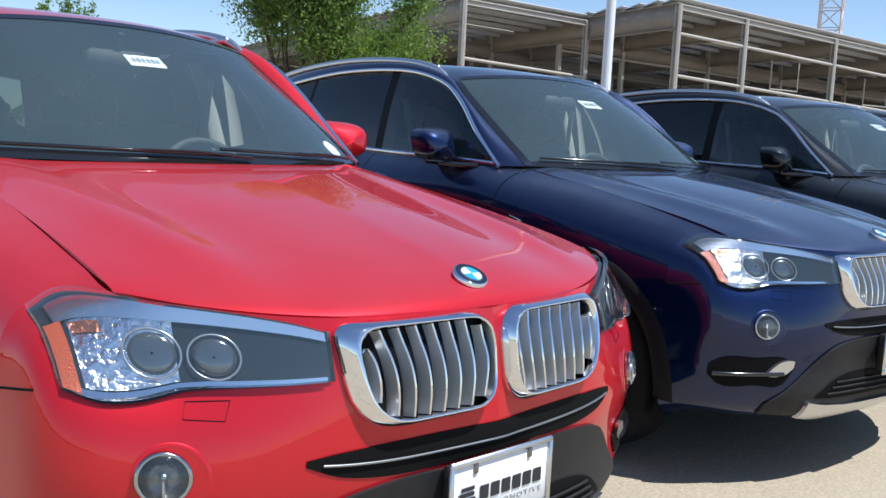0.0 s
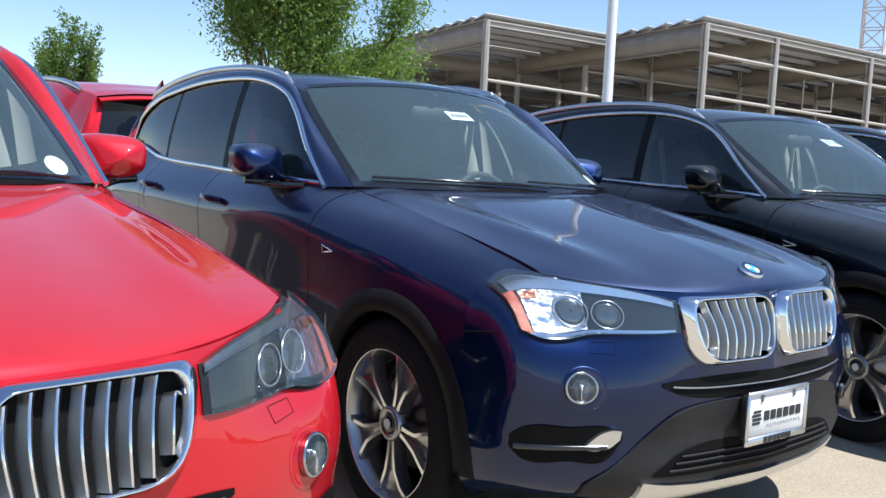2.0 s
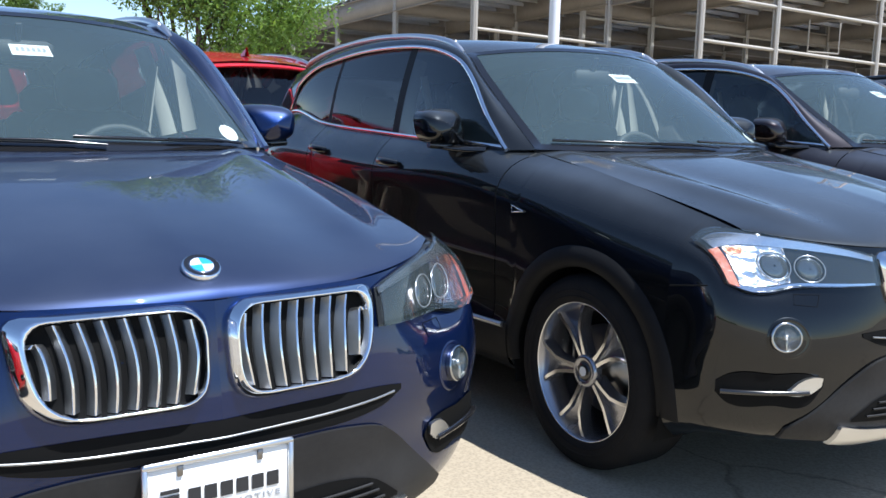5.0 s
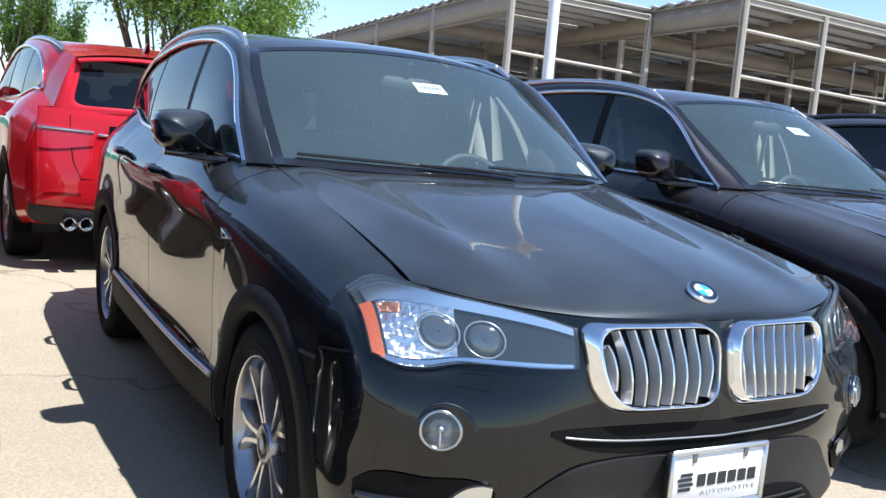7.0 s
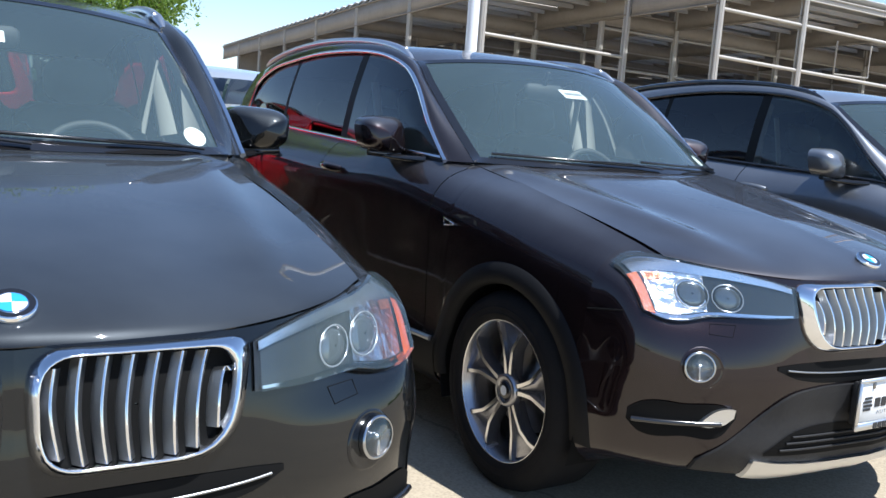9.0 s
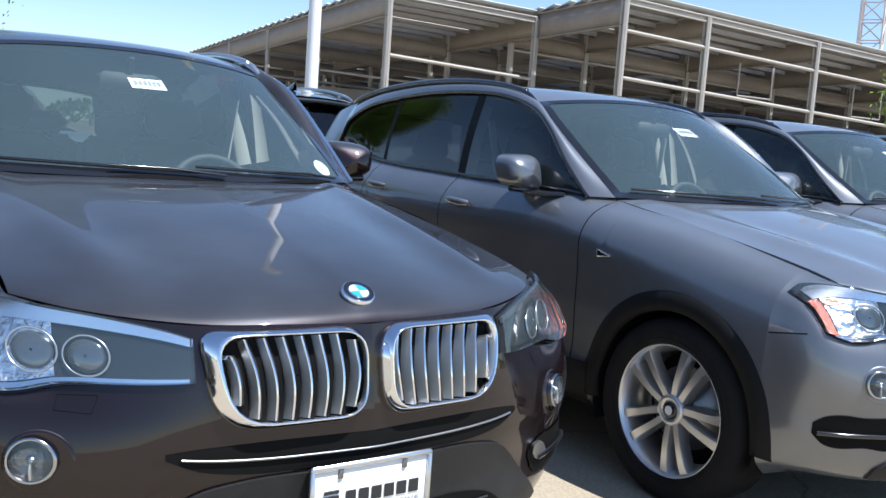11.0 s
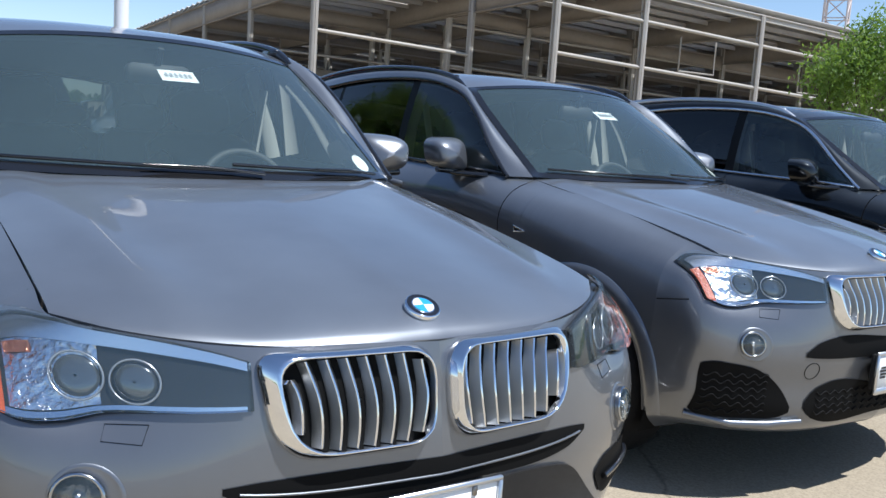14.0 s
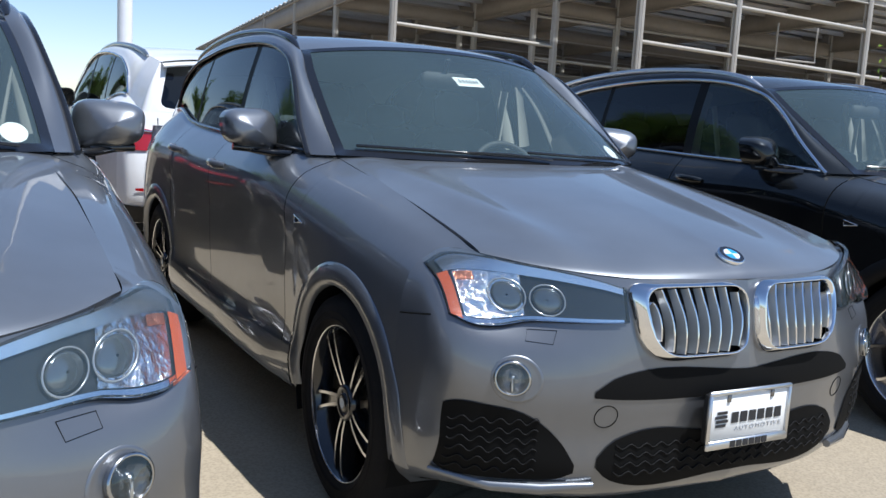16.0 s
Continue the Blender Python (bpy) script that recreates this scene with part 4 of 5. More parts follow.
    # lower front
    if front == "sport":
        for tag, sgn, mir in sides:
            part("side_intake", "sp_side" + tag, lambda: Shape().grid(front_patch(np.array([0.53, 0.57, 0.66, 0.76, 0.83, 0.848]) * sgn, [0.368, 0.350, 0.345, 0.345, 0.352, 0.368], [0.392, 0.455, 0.530, 0.556, 0.560, 0.550], 0.004, 30, 10)), (VOID,), car, "black honeycomb intake")
            part("splitter", "sp_lip" + tag, lambda: Shape().tube([on_face(sgn * x, z, 0.012) for x, z in ((0.47, 0.335), (0.60, 0.325), (0.72, 0.325), (0.85, 0.35))], [0.012, 0.018, 0.016, 0.008]), (body,), car)
            part("tow_cover", "sp_tow" + tag, lambda: Shape().tube(np.array(disc_on_face(sgn * 0.46, 0.53, 0.032, 0.0005) + disc_on_face(sgn * 0.46, 0.53, 0.032, 0.0005)[:1]), 0.0016, sides=4), (VOID,), car)
            for i in range(6):
                part("mesh_bar", "sp_bar%d" % i + tag, lambda: Shape().tube([on_face(sgn * x, 0.372 + 0.028 * i + 0.008 * math.sin(x * 150), 0.006) for x in np.linspace(0.63, 0.835, 40)], 0.0022, sides=4), (SHADED_BLACK,), car)
        for i in range(4):
            part("mesh_bar", "sp_lbar%d" % i, lambda: Shape().tube([on_face(x, 0.362 + 0.026 * i + 0.007 * math.sin(x * 130), 0.006) for x in np.linspace(-0.42, 0.42, 90)], 0.0022, sides=4), (SHADED_BLACK,), car)
        part("upper_intake", "sp_up", lambda: Shape().grid(front_patch([-0.50, -0.44, 0, 0.44, 0.50], [0.585, 0.58, 0.575, 0.58, 0.585], [0.60, 0.64, 0.645, 0.64, 0.60], 0.004, 40)), (VOID,), car, "black slotted intake")
        part("lower_intake", "sp_low", lambda: Shape().grid(front_patch([-0.47, -0.43, 0, 0.43, 0.47], [0.38, 0.345, 0.335, 0.345, 0.38], [0.41, 0.455, 0.45, 0.455, 0.41], 0.004, 40)), (VOID,), car, "black honeycomb intake")
    else:
        part("upper_slot", "x_slot", lambda: Shape().grid(front_patch([-0.47, -0.40, 0, 0.40, 0.47], [0.628, 0.600, 0.588, 0.600, 0.628], [0.640, 0.648, 0.650, 0.648, 0.640], 0.003, 44)), (VOID,), car)
        part("slot_strip", "x_strip", lambda: Shape().tube([on_face(x, 0.614 + 0.05 * (abs(x) / 0.44) ** 3 * 0.3, 0.008) for x in np.linspace(-0.44, 0.44, 30)], 0.003, sides=6), (SLAT if front == "xline" else body,), car)
        valance = part("valance", "x_val", lambda: solid_patch(Shape(), front_patch([-0.66, -0.56, -0.42, -0.36, 0, 0.36, 0.42, 0.56, 0.66], [0.30, 0.29, 0.285, 0.285, 0.28, 0.285, 0.285, 0.29, 0.30], [0.335, 0.42, 0.545, 0.565, 0.57, 0.565, 0.545, 0.42, 0.335], 0.010, 60, 14), 0.012), (PLASTIC,), car, "dark grey plastic lower bumper")
        part("lower_grille", "x_low", lambda: Shape().grid(front_patch([-0.47, -0.38, 0, 0.38, 0.47], [0.355, 0.352, 0.35, 0.352, 0.355], [0.365, 0.425, 0.435, 0.425, 0.365], 0.0125, 40)), (VOID,), valance)
        for i in range(3):
            part("grille_bar", "x_bar%d" % i, lambda: Shape().tube([on_face(x, 0.372 + 0.02 * i, 0.016) for x in np.linspace(-0.42 + 0.02 * i, 0.42 - 0.02 * i, 20)], 0.004, sides=5), (PLASTIC,), valance)
        if front == "xline":
            part("skid_plate", "x_skid", lambda: solid_patch(Shape(), front_patch([-0.50, -0.40, 0, 0.40, 0.50], [0.285, 0.27, 0.262, 0.27, 0.285], [0.345, 0.33, 0.32, 0.33, 0.345], 0.022, 44, 6), 0.02), (SATIN,), car, "silver skid plate")
        for tag, sgn, mir in sides:
            sk = part("side_intake", "x_side" + tag, lambda: Shape().grid(front_patch(np.array([0.575, 0.61, 0.72, 0.83, 0.855]) * sgn, [0.470, 0.418, 0.412, 0.418, 0.45], [0.485, 0.510, 0.514, 0.510, 0.485], 0.004, rows=10)), (VOID,), car)
            part("intake_bar", "x_sbar" + tag, lambda: Shape().tube([on_face(sgn * x, 0.455 + 0.0 * x, 0.012) for x in np.linspace(0.62, 0.845, 16)], 0.009, sides=6), (TRIM_BLACK,), sk)
            if front == "xline":
                part("intake_fin", "x_sfin" + tag, lambda: solid_patch(Shape(), front_patch(np.array([0.585, 0.61, 0.645, 0.675]) * sgn, [0.478, 0.455, 0.445, 0.446], [0.505, 0.508, 0.495, 0.462], 0.014, 10, 4), 0.012), (SATIN,), sk, "silver intake fin")
    # badge
    bpose = pose(0, 0.108, 0.952, 27, 0, 0)
    bd = part("badge", "badge_rim", lambda: Shape().grid([[(r * math.cos(a), r * math.sin(a), z) for a in np.linspace(0, 2 * np.pi, 32, endpoint=False)] for r, z in ((0.041, -0.006), (0.041, 0.004), (0.038, 0.006), (0.027, 0.005), (0.026, 0.006), (0.024, 0.006))], 0, True)
              .grid([[(r * math.cos(a), r * math.sin(a), z) for a in np.linspace(0, 2 * np.pi, 32, endpoint=False)] for r, z in ((0.0375, 0.0066), (0.0275, 0.0062))], 1, True), (CHROME, TRIM_BLACK), car, "round blue and white badge", bpose)
    for i in range(4):
        part("badge_quarter", "badge_q", lambda: Shape().fan([(0, 0, 0.0075)] + [(0.0245 * math.cos(a), 0.0245 * math.sin(a), 0.0065) for a in np.linspace(0, math.pi / 2, 9)]), ((BADGE_BLUE, BADGE_WHITE)[i % 2],), bd, at=pose(0, 0, 0.0006, 0, 0, 90 * i))
    # number plate
    pl = part("number_plate", "plate", lambda: Shape().box((-0.02, -0.036, 0.518), (0.305, 0.006, 0.155), 0, 0.003), (PAPER,), car, "white dealer plate in a metal frame")
    part("plate_frame", "plate_frame", lambda: Shape().box((-0.02, -0.040, 0.592), (0.322, 0.012, 0.014), 0, 0.004).box((-0.02, -0.040, 0.442), (0.322, 0.012, 0.026), 0, 0.004).box((-0.175, -0.040, 0.517), (0.012, 0.012, 0.150), 0, 0.004).box((0.135, -0.040, 0.517), (0.012, 0.012, 0.150), 0, 0.004), (SATIN,), pl)
    part("plate_bracket", "plate_back", lambda: Shape().box((-0.02, -0.022, 0.515), (0.30, 0.028, 0.14), 0, 0.004), (PLASTIC,), pl)
    plate_marks(pl)
    if "word" not in MESHES:
        MESHES["word"] = plate_text(0.185, "AUTOMOTIVE", 0.018)
    part("plate_word", "word", None, (INK_GREY,), pl, at=pose(0.018, -0.0405, 0.478, 90, 0, 0))
    for x in (-0.105, 0.065):
        part("plate_screw", "pscrew%g" % x, lambda: Shape().box((x, -0.041, 0.575), (0.012, 0.006, 0.024), 0, 0.002), (DISC,), pl)
    # glass
    part("windscreen", "ws", lambda: Shape().grid(windscreen(0.0)), (GLASS_WS,), car, "tinted windscreen").visible_shadow = False
    part("windscreen_band", "ws_band", ws_band, (TRIM_BLACK,), car)
    part("sticker", "ws_sticker", lambda: ws_card(-0.10, 0.095, 0.60, 0.69), (PAPER,), car, "white paper stock sticker")
    part("sticker_marks", "ws_marks", lambda: ws_marks(), (INK_GREY,), car)
    part("oval_sticker", "ws_oval", ws_oval, (PAPER,), car, "white oval sticker")
    part("wiper", "wiper1", lambda: wiper((0.15, 0.015), (-0.90, 0.05)), (TRIM_BLACK,), car)
    part("wiper", "wiper2", lambda: wiper((0.86, 0.015), (0.02, 0.05)), (TRIM_BLACK,), car)
    part("cowl", "cowl", cowl, (PLASTIC,), car)
    # inside
    part("dashboard", "dash", dashboard, (INTERIOR,), car)
    part("steering_wheel", "steer", steering_wheel, (INTERIOR,), car)
    for x in (-0.37, 0.37):
        part("seat", "seat%g" % x, lambda: seat(x, 2.05), (LEATHER,), car)
    part("rear_bench", "bench", rear_bench, (LEATHER,), car)
    part("pillar_lining", "lining", lining, (BEIGE,), car)
    part("rear_view_mirror", "rvm", lambda: Shape().box((0, 1.93, 1.47), (0.24, 0.04, 0.075), 0, 0.015).tube([(0, 1.93, 1.50), (0, 1.90, 1.565)], 0.012), (INTERIOR,), car)
    part("cabin_floor", "floor_pan", floor_pan, (UNDER,), car)
    # back
    rb = part("rear_bumper", "rear_skin", lambda: Shape().both(REAR_GRID), (body,), car)
    part("rear_valance", "rear_val", lambda: Shape().grid(front_patch([-0.84, -0.5, 0, 0.5, 0.84], [0.36, 0.32, 0.32, 0.32, 0.36], [0.48, 0.46, 0.45, 0.46, 0.48], 0.008, 40, 8, back=True)), (PLASTIC,), rb)
    part("rear_diffuser", "rear_diff", lambda: Shape().grid(front_patch([-0.36, -0.3, 0, 0.3, 0.36], [0.345, 0.342, 0.34, 0.342, 0.345], [0.37, 0.41, 0.42, 0.41, 0.37], 0.012, 20, 5, back=True)), (SATIN,), rb)
    part("tailgate_recess", "rear_recess", lambda: Shape().grid(front_patch([-0.33, -0.29, 0, 0.29, 0.33], [0.72, 0.69, 0.685, 0.69, 0.72], [0.74, 0.79, 0.795, 0.79, 0.74], 0.002, 20, 5, back=True)), (PLASTIC,), rb)
    part("tailgate_gap", "rear_gap", lambda: Shape().tube([on_face(x, z, 0.001, True) for x, z in ((-0.60, 1.10), (-0.60, 0.92), (-0.58, 0.78), (-0.53, 0.67), (0, 0.66), (0.53, 0.67), (0.58, 0.78), (0.60, 0.92), (0.60, 1.10))], 0.004, sides=4), (VOID,), rb)
    part("tailgate_strip", "rear_strip", lambda: Shape().tube([on_face(x, 0.975, 0.010, True) for x in np.linspace(-0.42, 0.42, 24)], 0.010, sides=6), (CHROME,), rb)
    part("badge", "badge_rear", lambda: Shape().grid([[on_face(r * math.cos(a), 1.045 + r * math.sin(a), o, True) for a in np.linspace(0, 2 * np.pi, 24, endpoint=False)] for r, o in ((0.041, 0.001), (0.04, 0.008), (0.02, 0.009), (0.001, 0.009))], 0, True), (BADGE_WHITE,), rb)
    for tag, sgn, mir in sides:
        tl = part("tail_light", "tail" + tag, lambda: solid_patch(Shape(), front_patch(np.array([0.45, 0.55, 0.70, 0.80]) * sgn, [0.90, 0.885, 0.865, 0.87], [0.985, 0.995, 1.02, 1.04], 0.012, 18, 6, back=True), -0.02), (RED_LENS,), car, "red tail light")
        part("tail_side", "tail_side" + tag, lambda: Shape().grid((side(np.linspace(4.12, 4.40, 10)[:, None], np.linspace(0.64, 0.86, 8)[None, :]) + (0.008, 0, 0)) * [sgn, 1, 1]), (RED_LENS,), tl)
        part("tail_strip", "tail_strip" + tag, lambda: Shape().tube([on_face(sgn * x, 0.99 + 0.05 * (x - 0.45), 0.016, True) for x in np.linspace(0.45, 0.79, 14)], 0.009, sides=6), (CHROME,), tl)
        part("rear_reflector", "rrefl" + tag, lambda: Shape().grid(front_patch(np.array([0.52, 0.60, 0.72, 0.76]) * sgn, [0.575, 0.572, 0.578, 0.582], [0.595, 0.60, 0.602, 0.598], 0.010, 12, 3, back=True)), (RED_LENS,), rb)
    for x in (0.60, 0.49):
        part("exhaust_tip", "exh%g" % x, lambda: Shape().grid([[(x + r * math.cos(a), y, 0.36 + r * math.sin(a)) for a in np.linspace(0, 2 * np.pi, 20, endpoint=False)] for r, y in ((0.046, 4.45), (0.046, 4.655), (0.040, 4.66), (0.038, 4.50), (0.002, 4.48))], 0, True), (CHROME,), rb)
    part("rear_glass", "rearglass", tail_glass, (GLASS_DARK,), car).visible_shadow = False
    part("tailgate_frame", "tailframe", tailgate_frame, (body,), car)
    part("spoiler", "spoiler", spoiler, (body,), car)
    part("roof_fin", "fin", lambda: Shape().grid([[(w * k, 3.98 + 0.16 * t + 0.02 * w, 1.60 + (0.075 * h)) for w, h in ((-0.022, 0), (-0.010, 0.75 * t ** 0.8), (0, t ** 0.8), (0.010, 0.75 * t ** 0.8), (0.022, 0))] for t, k in ((0, 0.3), (0.25, 0.8), (0.5, 1), (0.75, 1), (1, 0.9))]), (body,), car)
    return car


def plate_marks(plate):
    """The dealer's mark and name on the plate, as plain shapes."""
    for i in range(4):
        part("plate_bar", "pbar%d" % i, lambda: Shape().box((-0.130 + 0.004 * (i % 2), -0.0412, 0.497 + 0.0125 * i), (0.046 - 0.008 * (i in (0, 3)), 0.0012, 0.008)), (INK,), plate, smooth=False)
    for i in range(6):
        part("plate_block", "plet", lambda: Shape().box((0, -0.0412, 0.517), (0.026, 0.0012, 0.031)), (INK,), plate, at=pose(-0.076 + 0.034 * i, 0, 0), smooth=False)
    for i in range(6):
        part("frame_block", "flet", lambda: Shape().box((0, -0.0468, 0.442), (0.020, 0.0012, 0.019)), (INK,), plate, at=pose(-0.082 + 0.025 * i, 0, 0), smooth=False)


def ws_card(qa, qb, ta, tb, lift=-0.006):
    return Shape().grid([[windscreen_point(q, t) + (0, -0.6 * lift, lift) for t in np.linspace(ta, tb, 4)] for q in np.linspace(qa, qb, 5)])


def ws_marks():
    s = Shape()
    for i in range(6):
        q = -0.075 + 0.026 * i
        s.grid([[windscreen_point(a, t) + (0, 0.0015, -0.003) for t in (0.628, 0.662)] for a in (q, q + 0.015)])
    return s


def ws_oval():
    c = []
    for a in np.linspace(0, 2 * np.pi, 24, endpoint=False):
        c.append(windscreen_point(0.86 + 0.055 * math.cos(a), 0.115 + 0.055 * math.sin(a) + 0.0 * a) + (0, 0.003, -0.004))
    return Shape().fan(c)


def ws_band():
    """The black printed border of the windscreen."""
    def loop(q, lo, hi):
        edge = [(-q + 2 * q * k, lo) for k in np.linspace(0, 1, 30)] + [(q, lo + (hi - lo) * k) for k in np.linspace(0, 1, 14)]
        edge += [(q - 2 * q * k, hi) for k in np.linspace(0, 1, 30)] + [(-q, hi - (hi - lo) * k) for k in np.linspace(0, 1, 14)]
        return [windscreen_point(a, t) + (0, -0.0015, 0.0022) for a, t in edge]
    return Shape().grid([loop(1.0, 0.0, 1.0), loop(0.978, 0.02, 0.978), loop(0.955, 0.045, 0.955)], 0, True)


def cowl():
    g = []
    for q in np.linspace(-1, 1, 31):
        a = windscreen_point(q, 0.02)
        b = np.array((0.70 * q, 1.165 + 0.24 * abs(q) ** 2.2, 1.112))
        g.append([a + (0, 0, -0.004), (a + b) / 2 + (0, 0, -0.012), b])
    return Shape().grid(g)


def rear_bench():
    s = Shape()
    s.box((0, 3.0, 0.62), (1.25, 0.5, 0.2), bevel=0.06)
    lean = Euler((radians(-16), 0, 0)).to_matrix()
    for x in (-0.40, 0.0, 0.40):
        s.box((x, 3.34, 0.95), (0.41 if x else 0.36, 0.14, 0.58), bevel=0.05, turn=lean)
        s.box((x, 3.42, 1.29), (0.25, 0.09, 0.15 if x else 0.11), bevel=0.04, turn=lean)
    s.box((0, 3.95, 1.06), (1.2, 0.75, 0.02))
    return s


def lining():
    """Pale linings of the pillars and the roof."""
    s = Shape()
    p = lambda t, w: cant(t, w) * np.array((0.95, 1, 1)) + (0, 0.03, -0.03)
    s.both([[p(t, w) for w in np.linspace(0, 1, 3)] for t in np.linspace(0.03, 0.9, 40)])
    for sgn in (-1, 1):
        s.tube([(sgn * 0.74, 2.50, 1.15), (sgn * 0.70, 2.52, 1.35), (sgn * 0.63, 2.53, 1.54)], [0.045, 0.04, 0.035], flat=0.4)
        s.tube([(sgn * 0.66, 2.45, 1.46), (sgn * 0.60, 2.42, 1.10), (sgn * 0.58, 2.40, 0.8)], 0.022, flat=0.3)
    g = []
    for q in np.linspace(-0.97, 0.97, 13):
        col = []
        for t in np.linspace(0.315, 0.97, 14):
            e = spl(CANT_T, CANT_IN, t)
            k = (t - 0.3) / 0.7
            my = 2.02 + 2.38 * k
            col.append((e[0] * q, my + (e[1] - my) * abs(q) ** 2.2, e[2] - 0.045 + 0.040 * (1 - abs(q) ** 2.4)))
        g.append(col)
    return s.grid(g)


def floor_pan():
    s = Shape()
    s.box((0, 2.3, 0.30), (1.60, 1.9, 0.10), bevel=0.03)
    s.box((0, 0.85, 0.42), (1.04, 1.15, 0.30), bevel=0.03)
    s.box((0, 3.9, 0.40), (1.04, 1.1, 0.25), bevel=0.03)
    s.box((0, 1.25, 0.75), (1.3, 0.04, 0.66))
    for sgn in (-1, 1):
        s.box((sgn * 0.80, 2.3, 0.70), (0.06, 2.0, 0.75), bevel=0.02)
        s.box((sgn * 0.74, 3.85, 0.85), (0.04, 0.9, 0.5))
    return s


# ---- the lot ----
def ground_material():
    m = material("worn light asphalt", (0.375, 0.315, 0.225), 0.9, spots=(0.29, 0.245, 0.18), scale=0.35, amount=0.75, bump=0.5, bump_scale=45)
    n, l = m.node_tree.nodes, m.node_tree.links
    b = n["Principled BSDF"]
    src = b.inputs["Base Color"].links[0].from_socket
    tc = n.new("ShaderNodeTexCoord")
    grit = n.new("ShaderNodeTexVoronoi")
    grit.inputs["Scale"].default_value = 85
    l.new(tc.outputs["Object"], grit.inputs["Vector"])
    mr = n.new("ShaderNodeMapRange")
    mr.inputs["From Max"].default_value = 0.7
    mr.inputs["To Min"].default_value, mr.inputs["To Max"].default_value = 0.78, 1.10
    l.new(grit.outputs["Distance"], mr.inputs["Value"])
    mul = n.new("ShaderNodeMix")
    mul.data_type, mul.blend_type = "RGBA", "MULTIPLY"
    mul.inputs["Factor"].default_value = 1.0
    l.new(src, mul.inputs["A"])
    l.new(mr.outputs[0], mul.inputs["B"])
    # cracks
    warp = n.new("ShaderNodeTexNoise")
    warp.inputs["Scale"].default_value = 1.2
    warp.inputs["Detail"].default_value = 6
    l.new(tc.outputs["Object"], warp.inputs["Vector"])
    add = n.new("ShaderNodeMix")
    add.data_type, add.blend_type = "RGBA", "ADD"
    add.inputs["Factor"].default_value = 0.9
    l.new(tc.outputs["Object"], add.inputs["A"])
    l.new(warp.outputs["Color"], add.inputs["B"])
    cr = n.new("ShaderNodeTexVoronoi")
    cr.feature = "DISTANCE_TO_EDGE"
    cr.inputs["Scale"].default_value = 0.33
    l.new(add.outputs["Result"], cr.inputs["Vector"])
    cm = n.new("ShaderNodeMapRange")
    cm.inputs["From Max"].default_value = 0.006
    cm.inputs["To Min"].default_value, cm.inputs["To Max"].default_value = 0.6, 1.0
    l.new(cr.outputs["Distance"], cm.inputs["Value"])
    mul2 = n.new("ShaderNodeMix")
    mul2.data_type, mul2.blend_type = "RGBA", "MULTIPLY"
    mul2.inputs["Factor"].default_value = 1.0
    l.new(mul.outputs["Result"], mul2.inputs["A"])
    l.new(cm.outputs[0], mul2.inputs["B"])
    l.new(mul2.outputs["Result"], b.inputs["Base Color"])
    return m


ASPHALT = ground_material()
STEEL = material("weathered steel", (0.40, 0.385, 0.355), 0.55, 0.1, spots=(0.36, 0.31, 0.26), scale=0.6, amount=0.6, bump=0.1)
STEEL_DARK = material("dark brown steel", (0.22, 0.19, 0.158), 0.7, spots=(0.30, 0.265, 0.225), scale=0.5, amount=0.7, bump=0.1)
DECK = material("galvanised deck", (0.45, 0.45, 0.447), 0.5, 0.2, spots=(0.36, 0.355, 0.345), scale=0.4, amount=0.5)
POLE = material("white painted pole", (0.78, 0.78, 0.80), 0.45, spots=(0.6, 0.6, 0.6), scale=3, amount=0.3)
CONCRETE = material("concrete", (0.42, 0.40, 0.37), 0.9, spots=(0.3, 0.29, 0.27), scale=2, amount=0.5, bump=0.2)
BARK = material("bark", (0.12, 0.09, 0.065), 0.9, spots=(0.06, 0.045, 0.03), scale=8, amount=0.8, bump=0.8, bump_scale=40)


def leaf_material(name, color):
    m = material(name, color, 0.5, spots=[c * 1.6 for c in color], scale=1.2, amount=0.8)
    n, l = m.node_tree.nodes, m.node_tree.links
    tr, mx = n.new("ShaderNodeBsdfTranslucent"), n.new("ShaderNodeMixShader")
    tr.inputs["Color"].default_value = (color[0] * 2.6, color[1] * 2.4, color[2] * 1.2, 1)
    mx.inputs[0].default_value = 0.45
    l.new(n["Principled BSDF"].outputs[0], mx.inputs[1])
    l.new(tr.outputs[0], mx.inputs[2])
    l.new(mx.outputs[0], n["Material Output"].inputs["Surface"])
    return m


LEAF = leaf_material("fresh green leaves", (0.105, 0.172, 0.042))
LEAF_DARK = leaf_material("green leaves", (0.075, 0.13, 0.03))

ground = new("ground", Shape().grid([[(x, y, 0.0) for y in (-2500, -30, 60, 2500)] for x in (-2500, -30, 60, 2500)]).mesh("ground", False))
ground.data.materials[0] = ASPHALT
tagged(ground, "sunlit worn tan asphalt of the car lot", "ground", kind="structure")


# ---- steel building ----
BU, BV = Vector((0.9925, -0.122, 0)), Vector((0.122, 0.9925, 0))
CORNER_B, CORNER_A = Vector((37.63, 28.84, 0)), Vector((30.42, 36.33, 0))


def bpt(o, u, v, z):
    return np.array(o + BU * u + BV * v + Vector((0, 0, z)))


def slab(s, o, ua, ub, va, vb, za, zb, mat=0):
    """A box laid along the building's own axes."""
    rings = [[bpt(o, u, v, z) for u, v in ((ua, va), (ub, va), (ub, vb), (ua, vb))] for z in (za, zb)]
    s.grid(rings, mat, True)
    s.fan(rings[0][::-1], mat)
    s.fan(rings[1], mat)
    return s


